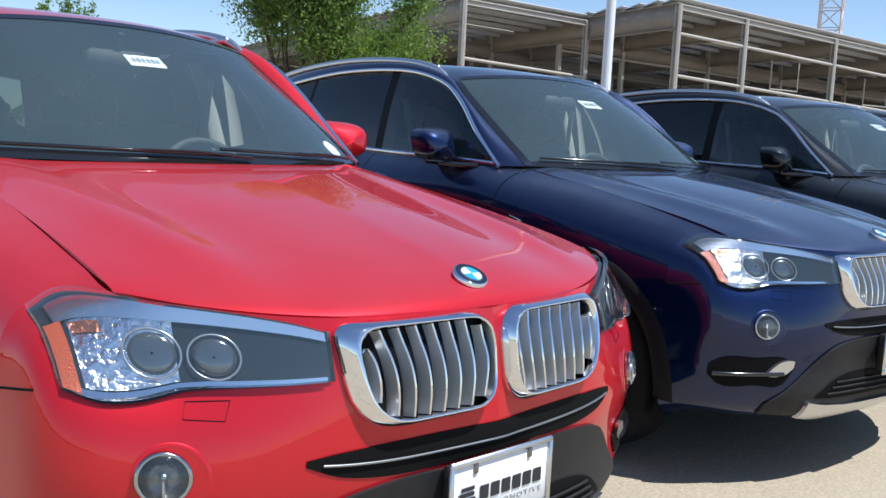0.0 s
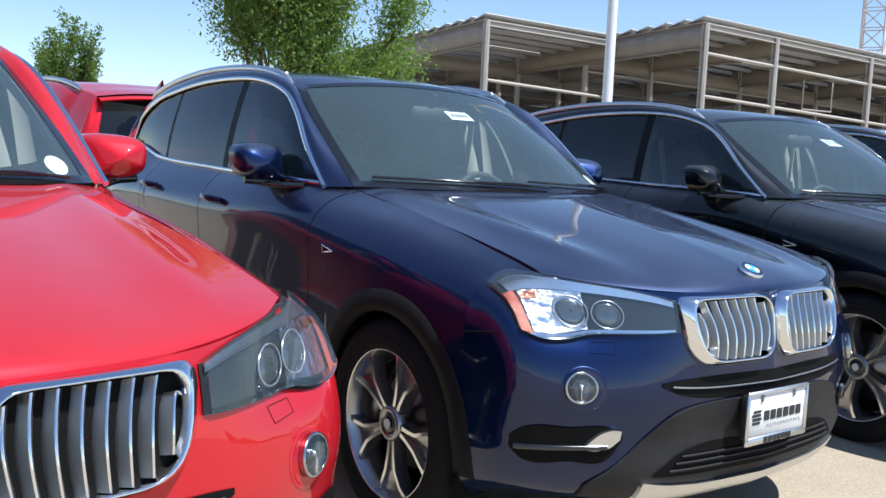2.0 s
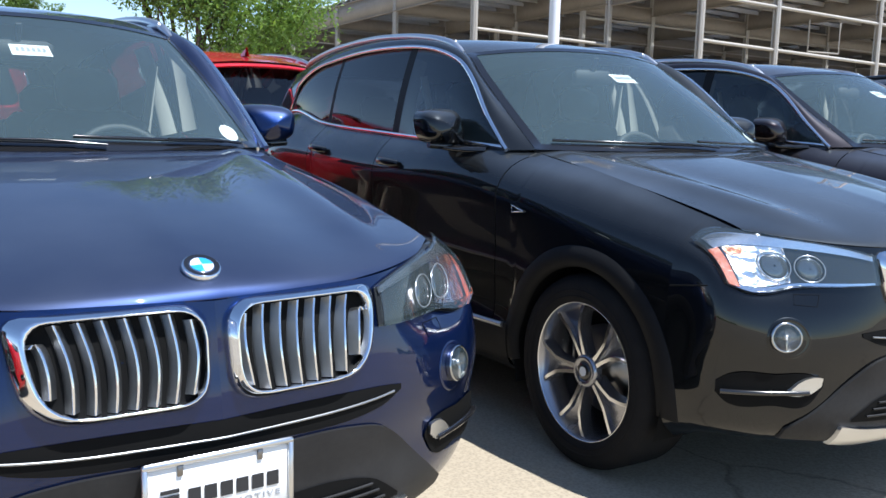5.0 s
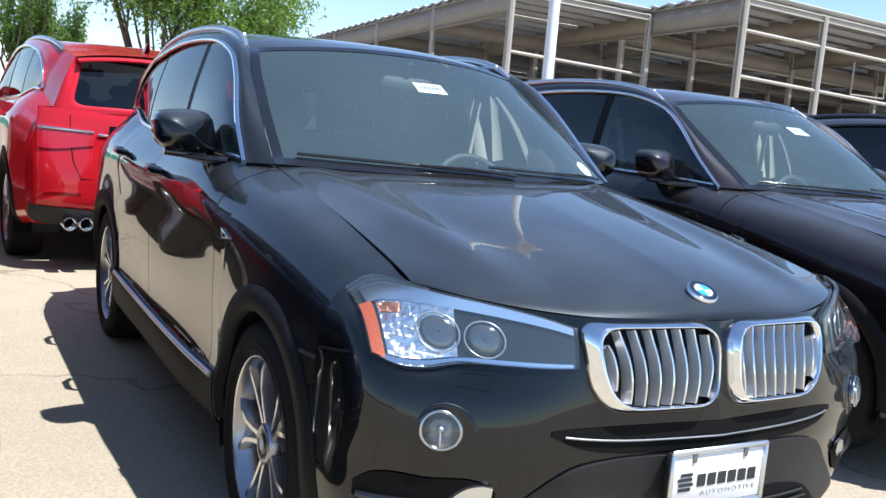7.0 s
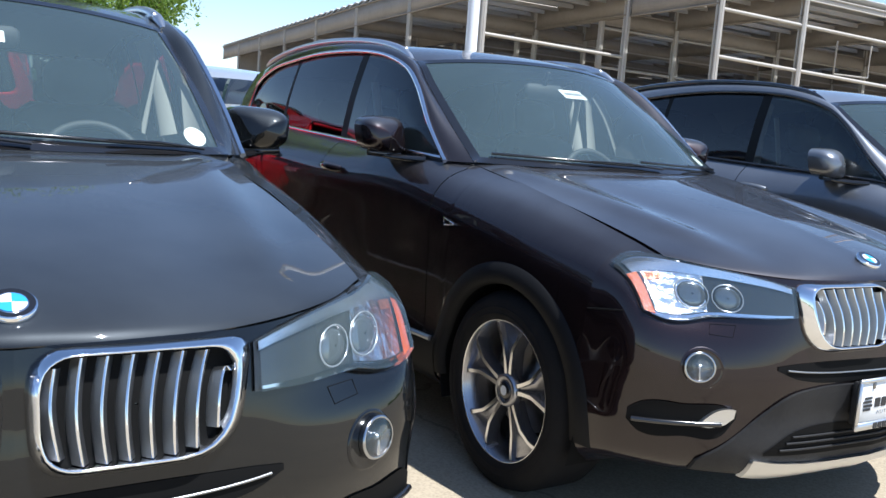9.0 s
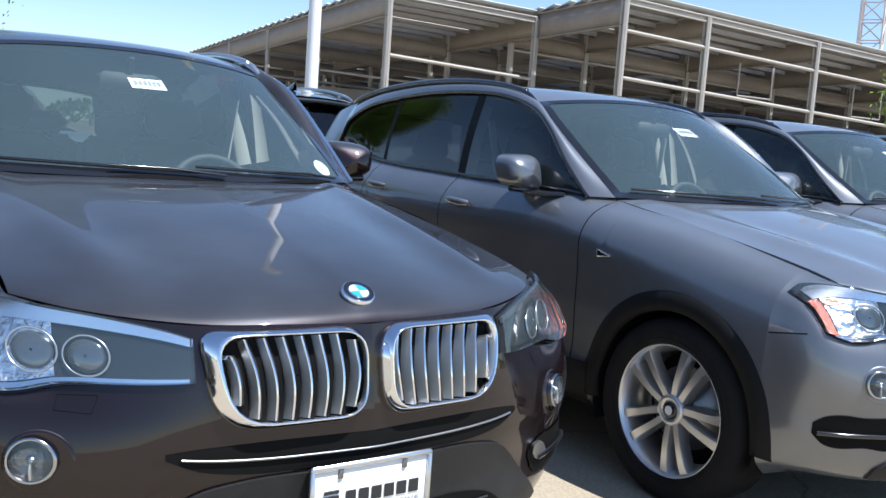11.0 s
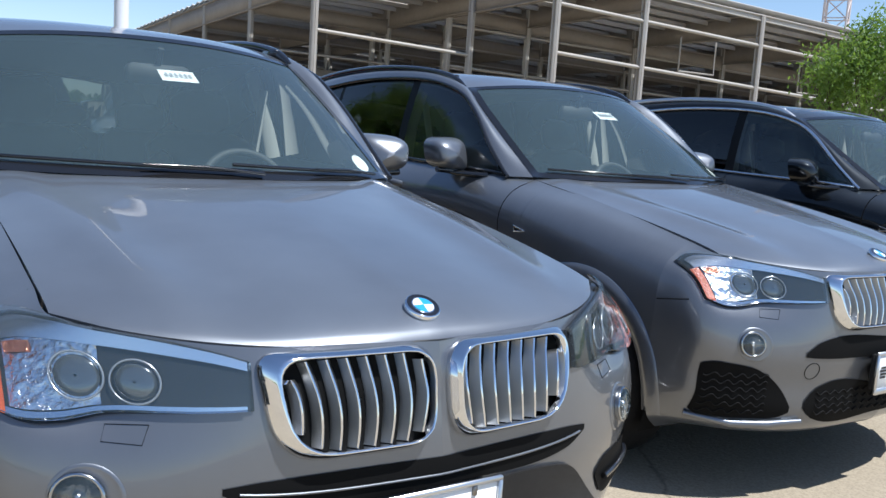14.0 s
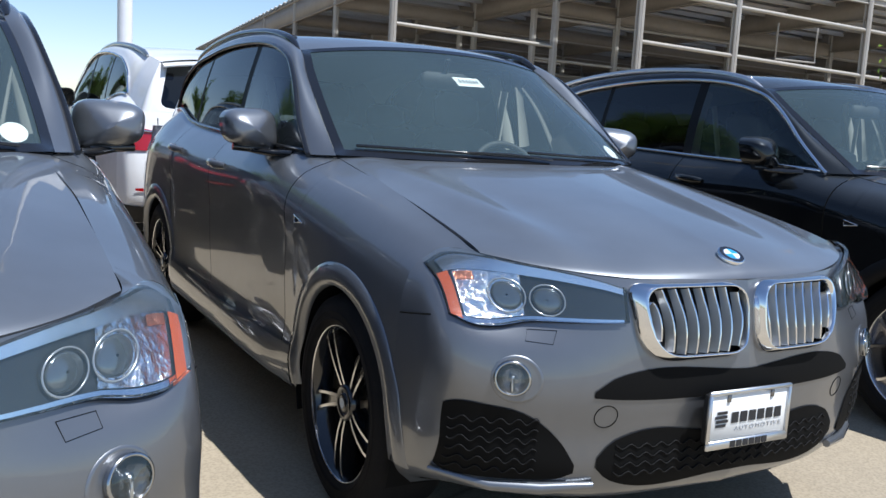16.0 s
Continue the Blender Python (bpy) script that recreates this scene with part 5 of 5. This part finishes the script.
def girder(o, a, b, depth, width, z_of):
    """An I-shaped beam between two (u, v) points; z_of gives its top."""
    s = Shape()
    n = 12
    pts = [bpt(o, a[0] + (b[0] - a[0]) * t, a[1] + (b[1] - a[1]) * t, 0) for t in np.linspace(0, 1, n)]
    d = pts[-1] - pts[0]
    side_v = np.cross(d, (0, 0, 1)) / np.linalg.norm(d)
    for w, z0, z1 in ((width, -0.06, 0.0), (0.03, -depth, 0.0), (width, -depth, -depth + 0.05)):
        rows = []
        for i, p in enumerate(pts):
            t = i / (n - 1)
            z = z_of(a[0] + (b[0] - a[0]) * t, a[1] + (b[1] - a[1]) * t)
            rows.append([p + side_v * w + (0, 0, z + z0), p - side_v * w + (0, 0, z + z0), p - side_v * w + (0, 0, z + z1), p + side_v * w + (0, 0, z + z1)])
        s.grid(rows, 0, True)
        s.fan(rows[0])
        s.fan(rows[-1])
    return s


def roof_b(u, v):
    return 8.2 - 0.042 * u - 0.020 * v


def roof_a(u, v):
    return 8.15 - 0.03 * u - 0.022 * v


def add_steel_building():
    b = thing("steel_building", "unfinished open steel-framed building with a ribbed metal roof", "building", pose(0, 0, 0))
    spans = ((CORNER_A, 7.9, roof_a, (0.0, 7.9), 62), (CORNER_B, 46, roof_b, (0, 4.75, 12.0, 19.0, 26.0, 33.0, 40.0), 62))
    for o, width, z_of, us, depth in spans:
        # roof sheets, each lapping over the next
        v, first = 0.0, True
        while v < depth:
            def sheet(v=v):
                s = Shape()
                us_ = np.linspace(-0.1, width, 5)
                lo = [[bpt(o, u, v + dv, z_of(u, v) + dz) for dv, dz in ((0.0, 0.28), (1.30, 0.02), (1.30, -0.02), (0.0, 0.22))] for u in us_]
                s.grid(lo, 0, True)
                s.fan(lo[0])
                s.fan(lo[-1][::-1])
                return s
            part("roof_sheet", "sheet%g%g" % (width, v), sheet, (DECK,), b)
            v += 1.3
        for u in us:
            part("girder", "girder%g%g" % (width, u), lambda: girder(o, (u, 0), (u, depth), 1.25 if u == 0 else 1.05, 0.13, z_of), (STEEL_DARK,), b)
            for i, v in enumerate((0, 9, 18, 27, 36, 45, 54)):
                thick = 0.13 if i == 0 else 0.12
                part("post", "bpost%g%g%g" % (width, u, v), lambda: slab(slab(slab(Shape(), o, u - thick, u + thick, v - thick, v - thick + 0.04, 0, z_of(u, v) - 0.1), o, u - thick, u + thick, v + thick - 0.04, v + thick, 0, z_of(u, v) - 0.1), o, u - 0.02, u + 0.02, v - thick, v + thick, 0, z_of(u, v) - 0.1), (STEEL,), b)
            for v in np.arange(2.0, 40, 2.6):
                part("brace", "brace%g%g%g" % (width, u, v), lambda: Shape().tube([bpt(o, u + 0.05, v, z_of(u, v) - 1.05), bpt(o, u + 0.9, v + 0.1, z_of(u, v) - 0.05)], 0.035, sides=4), (STEEL,), b)
        for v in np.arange(0.4, depth, 1.55):
            part("purlin", "purlin%g%g" % (width, v), lambda: girder(o, (0, v), (width, v), 0.22, 0.05, lambda u, w: z_of(u, w) - 0.03), (STEEL,), b)
        for v in (0.0, 9.0, 18.0, 27.0, 36.0, 45.0):
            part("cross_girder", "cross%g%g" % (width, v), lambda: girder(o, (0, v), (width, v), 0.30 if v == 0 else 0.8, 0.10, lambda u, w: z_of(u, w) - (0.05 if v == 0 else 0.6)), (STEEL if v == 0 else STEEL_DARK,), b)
        for z in (4.75, 6.75) if width > 10 else (5.2,):
            part("girt", "girt%g%g" % (width, z), lambda: Shape().tube([bpt(o, u, -0.05, z - 0.045 * u) for u in (0, width)], 0.085, sides=4), (STEEL,), b)
            for v in (9.0, 18.0, 27.0, 36.0):
                part("girt", "girt%g%g%g" % (width, z, v), lambda: Shape().tube([bpt(o, u, v, z - 0.03 * u - 0.3) for u in (0, width)], 0.08, sides=4), (STEEL,), b)
    o = CORNER_B
    for u in (7.0, 15.0, 22.0):
        part("window_frame", "wf%g" % u, lambda: Shape().tube([bpt(o, u, 0, 6.4 - 0.045 * u), bpt(o, u, 0, 4.9 - 0.045 * u), bpt(o, u + 2.2, 0, 4.9 - 0.045 * u), bpt(o, u + 2.2, 0, 6.4 - 0.045 * u)], 0.05, sides=4), (STEEL,), b)
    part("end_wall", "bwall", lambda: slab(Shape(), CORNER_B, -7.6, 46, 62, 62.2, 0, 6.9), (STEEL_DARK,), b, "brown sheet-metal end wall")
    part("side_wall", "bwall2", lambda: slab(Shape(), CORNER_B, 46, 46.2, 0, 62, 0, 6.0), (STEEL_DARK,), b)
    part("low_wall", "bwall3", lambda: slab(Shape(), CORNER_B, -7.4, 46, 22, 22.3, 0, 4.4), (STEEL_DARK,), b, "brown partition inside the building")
    return b


add_steel_building()


def add_pole(x, y):
    p = thing("lamp_post", "tall white painted lighting pole on a concrete base", "lamp post", pose(x, y, 0))
    part("pole", "pole", lambda: Shape().tube([(0, 0, 0.7), (0, 0, 4), (0, 0, 9.5)], [0.10, 0.095, 0.085], sides=16), (POLE,), p)
    part("base", "pole_base", lambda: Shape().grid([[(0.28 * math.cos(a), 0.28 * math.sin(a), z) for a in np.linspace(0, 2 * np.pi, 20, endpoint=False)] for z in (0, 0.72)], 0, True), (CONCRETE,), p)
    part("lamp_head", "pole_head", lambda: Shape().box((0, -0.35, 9.45), (0.35, 0.7, 0.12), bevel=0.04), (POLE,), p)
    return p


add_pole(15.06, 13.02)


# ---- trees ----
def add_tree(x, y, height, crown_r, crown_z, seed, leaves, mat, leaf=0.06, label="leafy green deciduous tree"):
    rng = random.Random(seed)
    t = thing("tree", label, "tree", pose(x, y, 0), "trees")
    limbs, tips = Shape(), []

    def grow(p, d, length, r, depth):
        pts, rad = [np.array(p)], [r]
        for i in range(4):
            d = d + np.array([rng.uniform(-0.22, 0.22), rng.uniform(-0.22, 0.22), rng.uniform(-0.05, 0.12)])
            d /= np.linalg.norm(d)
            pts.append(pts[-1] + d * length / 4)
            rad.append(r * (1 - 0.45 * (i + 1) / 4))
        limbs.tube(pts, rad, sides=6 if depth else 10)
        if depth >= 3:
            tips.extend(pts[1:])
            return
        for i in range(4 if depth < 2 else 3):
            a = rng.uniform(0, 2 * math.pi)
            e = np.array((math.cos(a), math.sin(a), rng.uniform(0.1, 0.9)))
            grow(pts[rng.choice((2, 3, 4))], d * 0.5 + e * 0.8, length * rng.uniform(0.55, 0.75), rad[-1] * 0.75, depth + 1)
    trunk = Shape()
    base_h = crown_z * 0.55
    trunk.tube([(0, 0, 0), (0.03, 0, base_h * 0.4), (0.0, 0.04, base_h)], [0.17 * height / 7, 0.13 * height / 7, 0.11 * height / 7], sides=12)
    for i in range(6):
        a = i * 1.05 + rng.uniform(-0.3, 0.3)
        grow((0, 0.02, base_h - 0.05), np.array((math.cos(a) * 0.7, math.sin(a) * 0.7, 0.75)), crown_r * 0.95, 0.07 * height / 7, 1)
    part("trunk", "trunk%d" % seed, lambda: trunk, (BARK,), t)
    tips = np.array(tips)
    lo, hi = tips.min(0), tips.max(0)
    tips = (tips - (lo + hi) / 2) / ((hi - lo) / 2) * np.array((crown_r, crown_r, (height - crown_z * 0.62) / 2)) * 0.92 + (0, 0, (height + crown_z * 0.62) / 2)
    lv = np.array(limbs.v)
    w = np.clip((lv[:, 2:3] - base_h) / 0.9, 0, 1)
    inside = (lv - (lo + hi) / 2) / ((hi - lo) / 2) * np.array((crown_r, crown_r, (height - crown_z * 0.62) / 2)) * 0.92 + (0, 0, (height + crown_z * 0.62) / 2)
    limbs.v = (lv * (1 - w) + inside * w).tolist()
    part("branch_work", "limbs%d" % seed, lambda: limbs, (BARK,), t)
    verts, faces = [], []
    gen = np.random.RandomState(seed)
    for i in range(leaves):
        c = tips[gen.randint(len(tips))] + gen.normal(0, 0.10 * crown_r, 3) * (1, 1, 0.8)
        d = gen.normal(0, 1, 3) + (0, 0, -0.5)
        d /= np.linalg.norm(d)
        w = np.cross(d, gen.normal(0, 1, 3))
        w /= np.linalg.norm(w) + 1e-6
        size = leaf * gen.uniform(0.6, 1.5)
        k = len(verts)
        n = np.cross(d, w) * size * 0.25
        verts += [c - d * size, c + w * size * 0.42 + n, c + d * size, c - w * size * 0.42 + n]
        faces += [(k, k + 1, k + 2), (k, k + 2, k + 3)]
    me = bpy.data.meshes.new("crown")
    me.from_pydata([tuple(v) for v in verts], [], faces)
    me.materials.append(mat)
    me.update()
    crown = new("crown", me)
    crown.parent = t
    tagged(crown, "crown of many small leaves", kind="stuff")
    return t


add_tree(8.9, 14.4, 6.6, 2.0, 3.0, 3, 78000, LEAF, 0.034, "feathery light green tree behind the cars")
add_tree(10.3, 33.7, 5.6, 1.1, 3.2, 5, 9000, LEAF_DARK, 0.06, "small green tree far behind the cars")
add_tree(8.5, 27.0, 4.6, 0.8, 2.9, 8, 7000, LEAF_DARK, 0.05, "small green tree far behind the cars")
add_tree(33.5, 12.0, 5.0, 1.9, 2.4, 9, 16000, LEAF, 0.055, "small bright green tree beside the building")


def add_far_woods():
    """A low ragged line of trees along the horizon, far beyond the lot."""
    gen = np.random.RandomState(4)
    verts, faces = [], []
    for i in range(24000):
        a = gen.uniform(-2.4, 1.9)
        d = gen.uniform(170, 210)
        top = 3.6 + 1.6 * math.sin(a * 9) * math.sin(a * 23 + 1) + 1.5 * math.sin(a * 61)
        c = np.array((d * math.sin(a) + 8, d * math.cos(a), max(0.3, gen.uniform(0, 1) ** 0.6 * top)))
        u, w = gen.normal(0, 0.38, 3), gen.normal(0, 0.38, 3)
        k = len(verts)
        verts += [tuple(c - u), tuple(c + w), tuple(c + u), tuple(c - w)]
        faces.append((k, k + 1, k + 2, k + 3))
    me = bpy.data.meshes.new("far_woods")
    me.from_pydata(verts, [], faces)
    me.materials.append(LEAF_DARK)
    tagged(new("far_woods", me), "low line of green trees along the horizon", "trees", kind="stuff")


add_far_woods()


def add_fence():
    f = thing("site_fence", "teal green screened fence at the far edge of the lot", "fence", pose(-3, 46, 0))
    teal = material("teal screen", (0.02, 0.26, 0.20), 0.8, spots=(0.03, 0.33, 0.27), scale=0.7, amount=0.7)
    for i in range(4):
        part("fence_panel", "fpanel", lambda: Shape().grid([[(x, 0.03 * math.sin(x * 6), z) for z in np.linspace(0.05, 1.9, 4)] for x in np.linspace(0.05, 2.35, 12)]), (teal,), f, at=pose(2.4 * i, 0, 0))
        part("post", "fpost", lambda: Shape().tube([(0, 0, 0), (0, 0, 2.0)], 0.03), (STEEL,), f, at=pose(2.4 * i, 0, 0))


add_fence()


def add_crane(x, y):
    c = thing("tower_crane", "distant pale red and white lattice crane mast", "crane", pose(x, y, 0, 0, 0, 25))
    m = material("crane paint", (0.62, 0.48, 0.44), 0.6, spots=(0.7, 0.7, 0.7), scale=0.3, amount=0.8)
    for i, (a, b) in enumerate(((-1.6, -1.6), (1.6, -1.6), (1.6, 1.6), (-1.6, 1.6))):
        part("chord", "chord%d" % i, lambda: Shape().tube([(a, b, 0), (a, b, 48)], 0.16, sides=5), (m,), c)
    for k in range(16):
        s = Shape()
        z = 3.0 * k
        ring = ((-1.6, -1.6), (1.6, -1.6), (1.6, 1.6), (-1.6, 1.6))
        for i in range(4):
            a, b = ring[i], ring[(i + 1) % 4]
            s.tube([(*a, z), (*b, z + 3)], 0.09, sides=4)
            s.tube([(*a, z), (*b, z)], 0.09, sides=4)
        part("bay", "bay%d" % k, lambda: s, (m,), c)


add_crane(139, 78)

# ---- cars ----
ROW = (
    ("bright red sport utility car parked with its nose to the lane", "red", (2.350, 1.926, 5.09), "y", "xline", True),
    ("dark blue sport utility car with chrome trim", "blue", (4.693, 2.153, 0.58), "y", "xline", True),
    ("glossy black sport utility car with chrome trim", "black", (7.142, 1.856, -3.00), "y", "xline", True),
    ("dark brown metallic sport utility car with chrome trim", "brown", (9.757, 2.032, 0.74), "y", "xline", True),
    ("grey metallic sport utility car with silver wheels", "grey", (12.281, 1.673, -1.07), "double", "base", False),
    ("grey metallic sport utility car with a sport bumper and black trim", "grey", (14.732, 1.958, -1.08), "m", "sport", False),
    ("black sport utility car at the end of the row", "black", (17.419, 1.702, 0.13), "y", "xline", True),
)
for i, (label, colour, (x, y, turn), wheel, front, chrome) in enumerate(ROW):
    add_car(label, colour, pose(x, y, 0, 0, 0, turn), wheel, front, chrome, 12 + 23 * i)
BACK = (
    ("bright red sport utility car parked facing away", "red", 4.66, 7.30),
    ("bright red sport utility car facing away behind the black one", "red", 7.18, 7.45),
    ("black sport utility car parked facing away", "black", 12.35, 7.40),
    ("white sport utility car parked facing away", "white", 14.90, 7.30),
)
LARGER = Matrix.Diagonal((1.05, 1.05, 1.07, 1))        # the back row is a larger model
for i, (label, colour, x, y) in enumerate(BACK):
    add_car(label, colour, pose(x, y + 4.65 * 1.05, 0, 0, 0, 180) @ LARGER, "y", "xline", True, 30 + 17 * i)


# ---- silver saloon in the back row ----
def add_saloon(x, y):
    """A saloon seen from behind; its rear at local y = 0."""
    body = PAINTS["silver"]
    car = thing("saloon", "silver-white saloon parked facing away between the other cars", "car", pose(x, y, 0), "parked cars")
    ys = [0.0, 0.10, 0.45, 1.0, 2.0, 3.2, 4.2, 4.62]
    half = [0.78, 0.88, 0.94, 0.96, 0.96, 0.96, 0.92, 0.76]
    belt = [1.12, 1.175, 1.20, 1.16, 1.10, 1.05, 0.95, 0.80]

    def shell(sgn):
        g = []
        for yy in np.linspace(0.0, 4.62, 60):
            w, z1 = float(spl(ys, half, yy)), float(spl(ys, belt, yy))
            low = 0.25
            for hub in (0.95, 3.75):
                if abs(yy - hub) < 0.40:
                    low = max(low, 0.35 + math.sqrt(0.40**2 - (yy - hub) ** 2))
            g.append([(sgn * w * k, yy, low + (z1 - low) * t) for t, k in ((0, 0.95), (0.2, 0.99), (0.45, 1.0), (0.65, 1.0), (0.8, 0.99), (0.93, 0.955), (1.0, 0.90))])
        return Shape().grid(g)

    roof_y = [0.62, 1.25, 1.9, 2.6, 3.0, 3.75]
    roof_z = [1.255, 1.505, 1.62, 1.63, 1.57, 1.13]
    roof_w = [0.66, 0.575, 0.56, 0.57, 0.59, 0.72]

    def top(ya, yb, span=1.0):
        g = []
        for q in np.linspace(-span, span, 17):
            g.append([(float(spl(roof_y, roof_w, yy)) * q, yy - 0.10 * (1 - abs(q) ** 2) * (1 if yy < 1.6 else -1), float(spl(roof_y, roof_z, yy)) + 0.02 * (1 - q * q)) for yy in np.linspace(ya, yb, 12)])
        return Shape().grid(g)

    def flank(sgn, ya, yb, f0, f1, out=0.0):
        g = []
        for yy in np.linspace(ya, yb, 24):
            a = np.array((float(spl(ys, half, yy)) * 0.90, yy, float(spl(ys, belt, yy))))
            b = np.array((float(spl(roof_y, roof_w, yy)), yy, float(spl(roof_y, roof_z, yy))))
            b[2] = max(b[2], a[2])
            g.append([(a + (b - a) * t + (out, 0, 0)) * (sgn, 1, 1) for t in np.linspace(f0, f1, 6)])
        return Shape().grid(g)
    part("rear_panel", "sal_rear", lambda: Shape().grid([[(0.778 * q * k, -0.07 * (1 - abs(q) ** 2.5) + dy, z) for z, k, dy in ((0.28, 0.94, 0.06), (0.4, 1, 0.0), (0.55, 1, -0.03), (0.62, 1, 0.0), (0.85, 1, 0.02), (1.08, 1, 0.0), (1.16, 0.98, 0.03))] for q in np.linspace(-1, 1, 25)]), (body,), car)
    part("boot_lid", "sal_boot", lambda: Shape().grid([[(float(spl(ys, half, yy)) * 0.90 * q, yy - 0.06 * (1 - q * q), float(spl(ys, belt, yy)) + 0.035 * (1 - q * q) + 0.02 * (yy < 0.12)) for yy in np.linspace(0.02, 0.75, 12)] for q in np.linspace(-1, 1, 21)]), (body,), car)
    part("hood", "sal_hood", lambda: Shape().grid([[(float(spl(ys, half, yy)) * 0.90 * q, yy, float(spl(ys, belt, yy)) + 0.05 * (1 - q * q)) for yy in np.linspace(3.5, 4.6, 12)] for q in np.linspace(-1, 1, 21)]), (body,), car)
    part("roof", "sal_roof", lambda: top(1.22, 3.0), (body,), car)
    part("rear_glass", "sal_rg", lambda: top(0.64, 1.22, 0.92), (GLASS_DARK,), car).visible_shadow = False
    part("windscreen", "sal_ws", lambda: top(3.0, 3.72, 0.95), (GLASS_DARK,), car).visible_shadow = False
    for tag, sgn in (("r", -1), ("l", 1)):
        part("side_panel", "sal_side" + tag, lambda: shell(sgn), (body,), car)
        part("rear_pillar", "sal_cp" + tag, lambda: flank(sgn, 0.64, 1.25, 0, 1), (body,), car)
        part("side_window", "sal_win" + tag, lambda: flank(sgn, 1.25, 3.55, 0.03, 0.9), (GLASS_DARK,), car).visible_shadow = False
        part("roof_edge", "sal_edge" + tag, lambda: flank(sgn, 1.25, 3.7, 0.9, 1.0, 0.004), (body,), car)
        part("tail_light", "sal_tl" + tag, lambda: Shape().grid([[(sgn * (0.42 + 0.30 * t), -0.075 * (1 - ((0.42 + 0.3 * t) / 0.74) ** 2.5) - 0.002 - 0.01 + 0.02 * t, z) for z in (0.90, 0.98, 1.06)] for t in np.linspace(0, 1, 8)]), (RED_LENS,), car, "red tail light")
        for hub in (0.95, 3.75):
            add_wheel(car, "double", sgn * 0.91, hub, 20 + 30 * hub)
    part("number_plate", "sal_plate", lambda: Shape().box((0, -0.075, 0.72), (0.31, 0.01, 0.15), 0, 0.004), (PAPER,), car)
    part("cabin_floor", "sal_floor", lambda: Shape().box((0, 2.3, 0.40), (1.5, 3.9, 0.25), 0, 0.05).box((0, 2.2, 0.85), (1.35, 1.6, 0.2), 0, 0.05), (INTERIOR,), car)
    return car


add_saloon(9.78, 7.7)
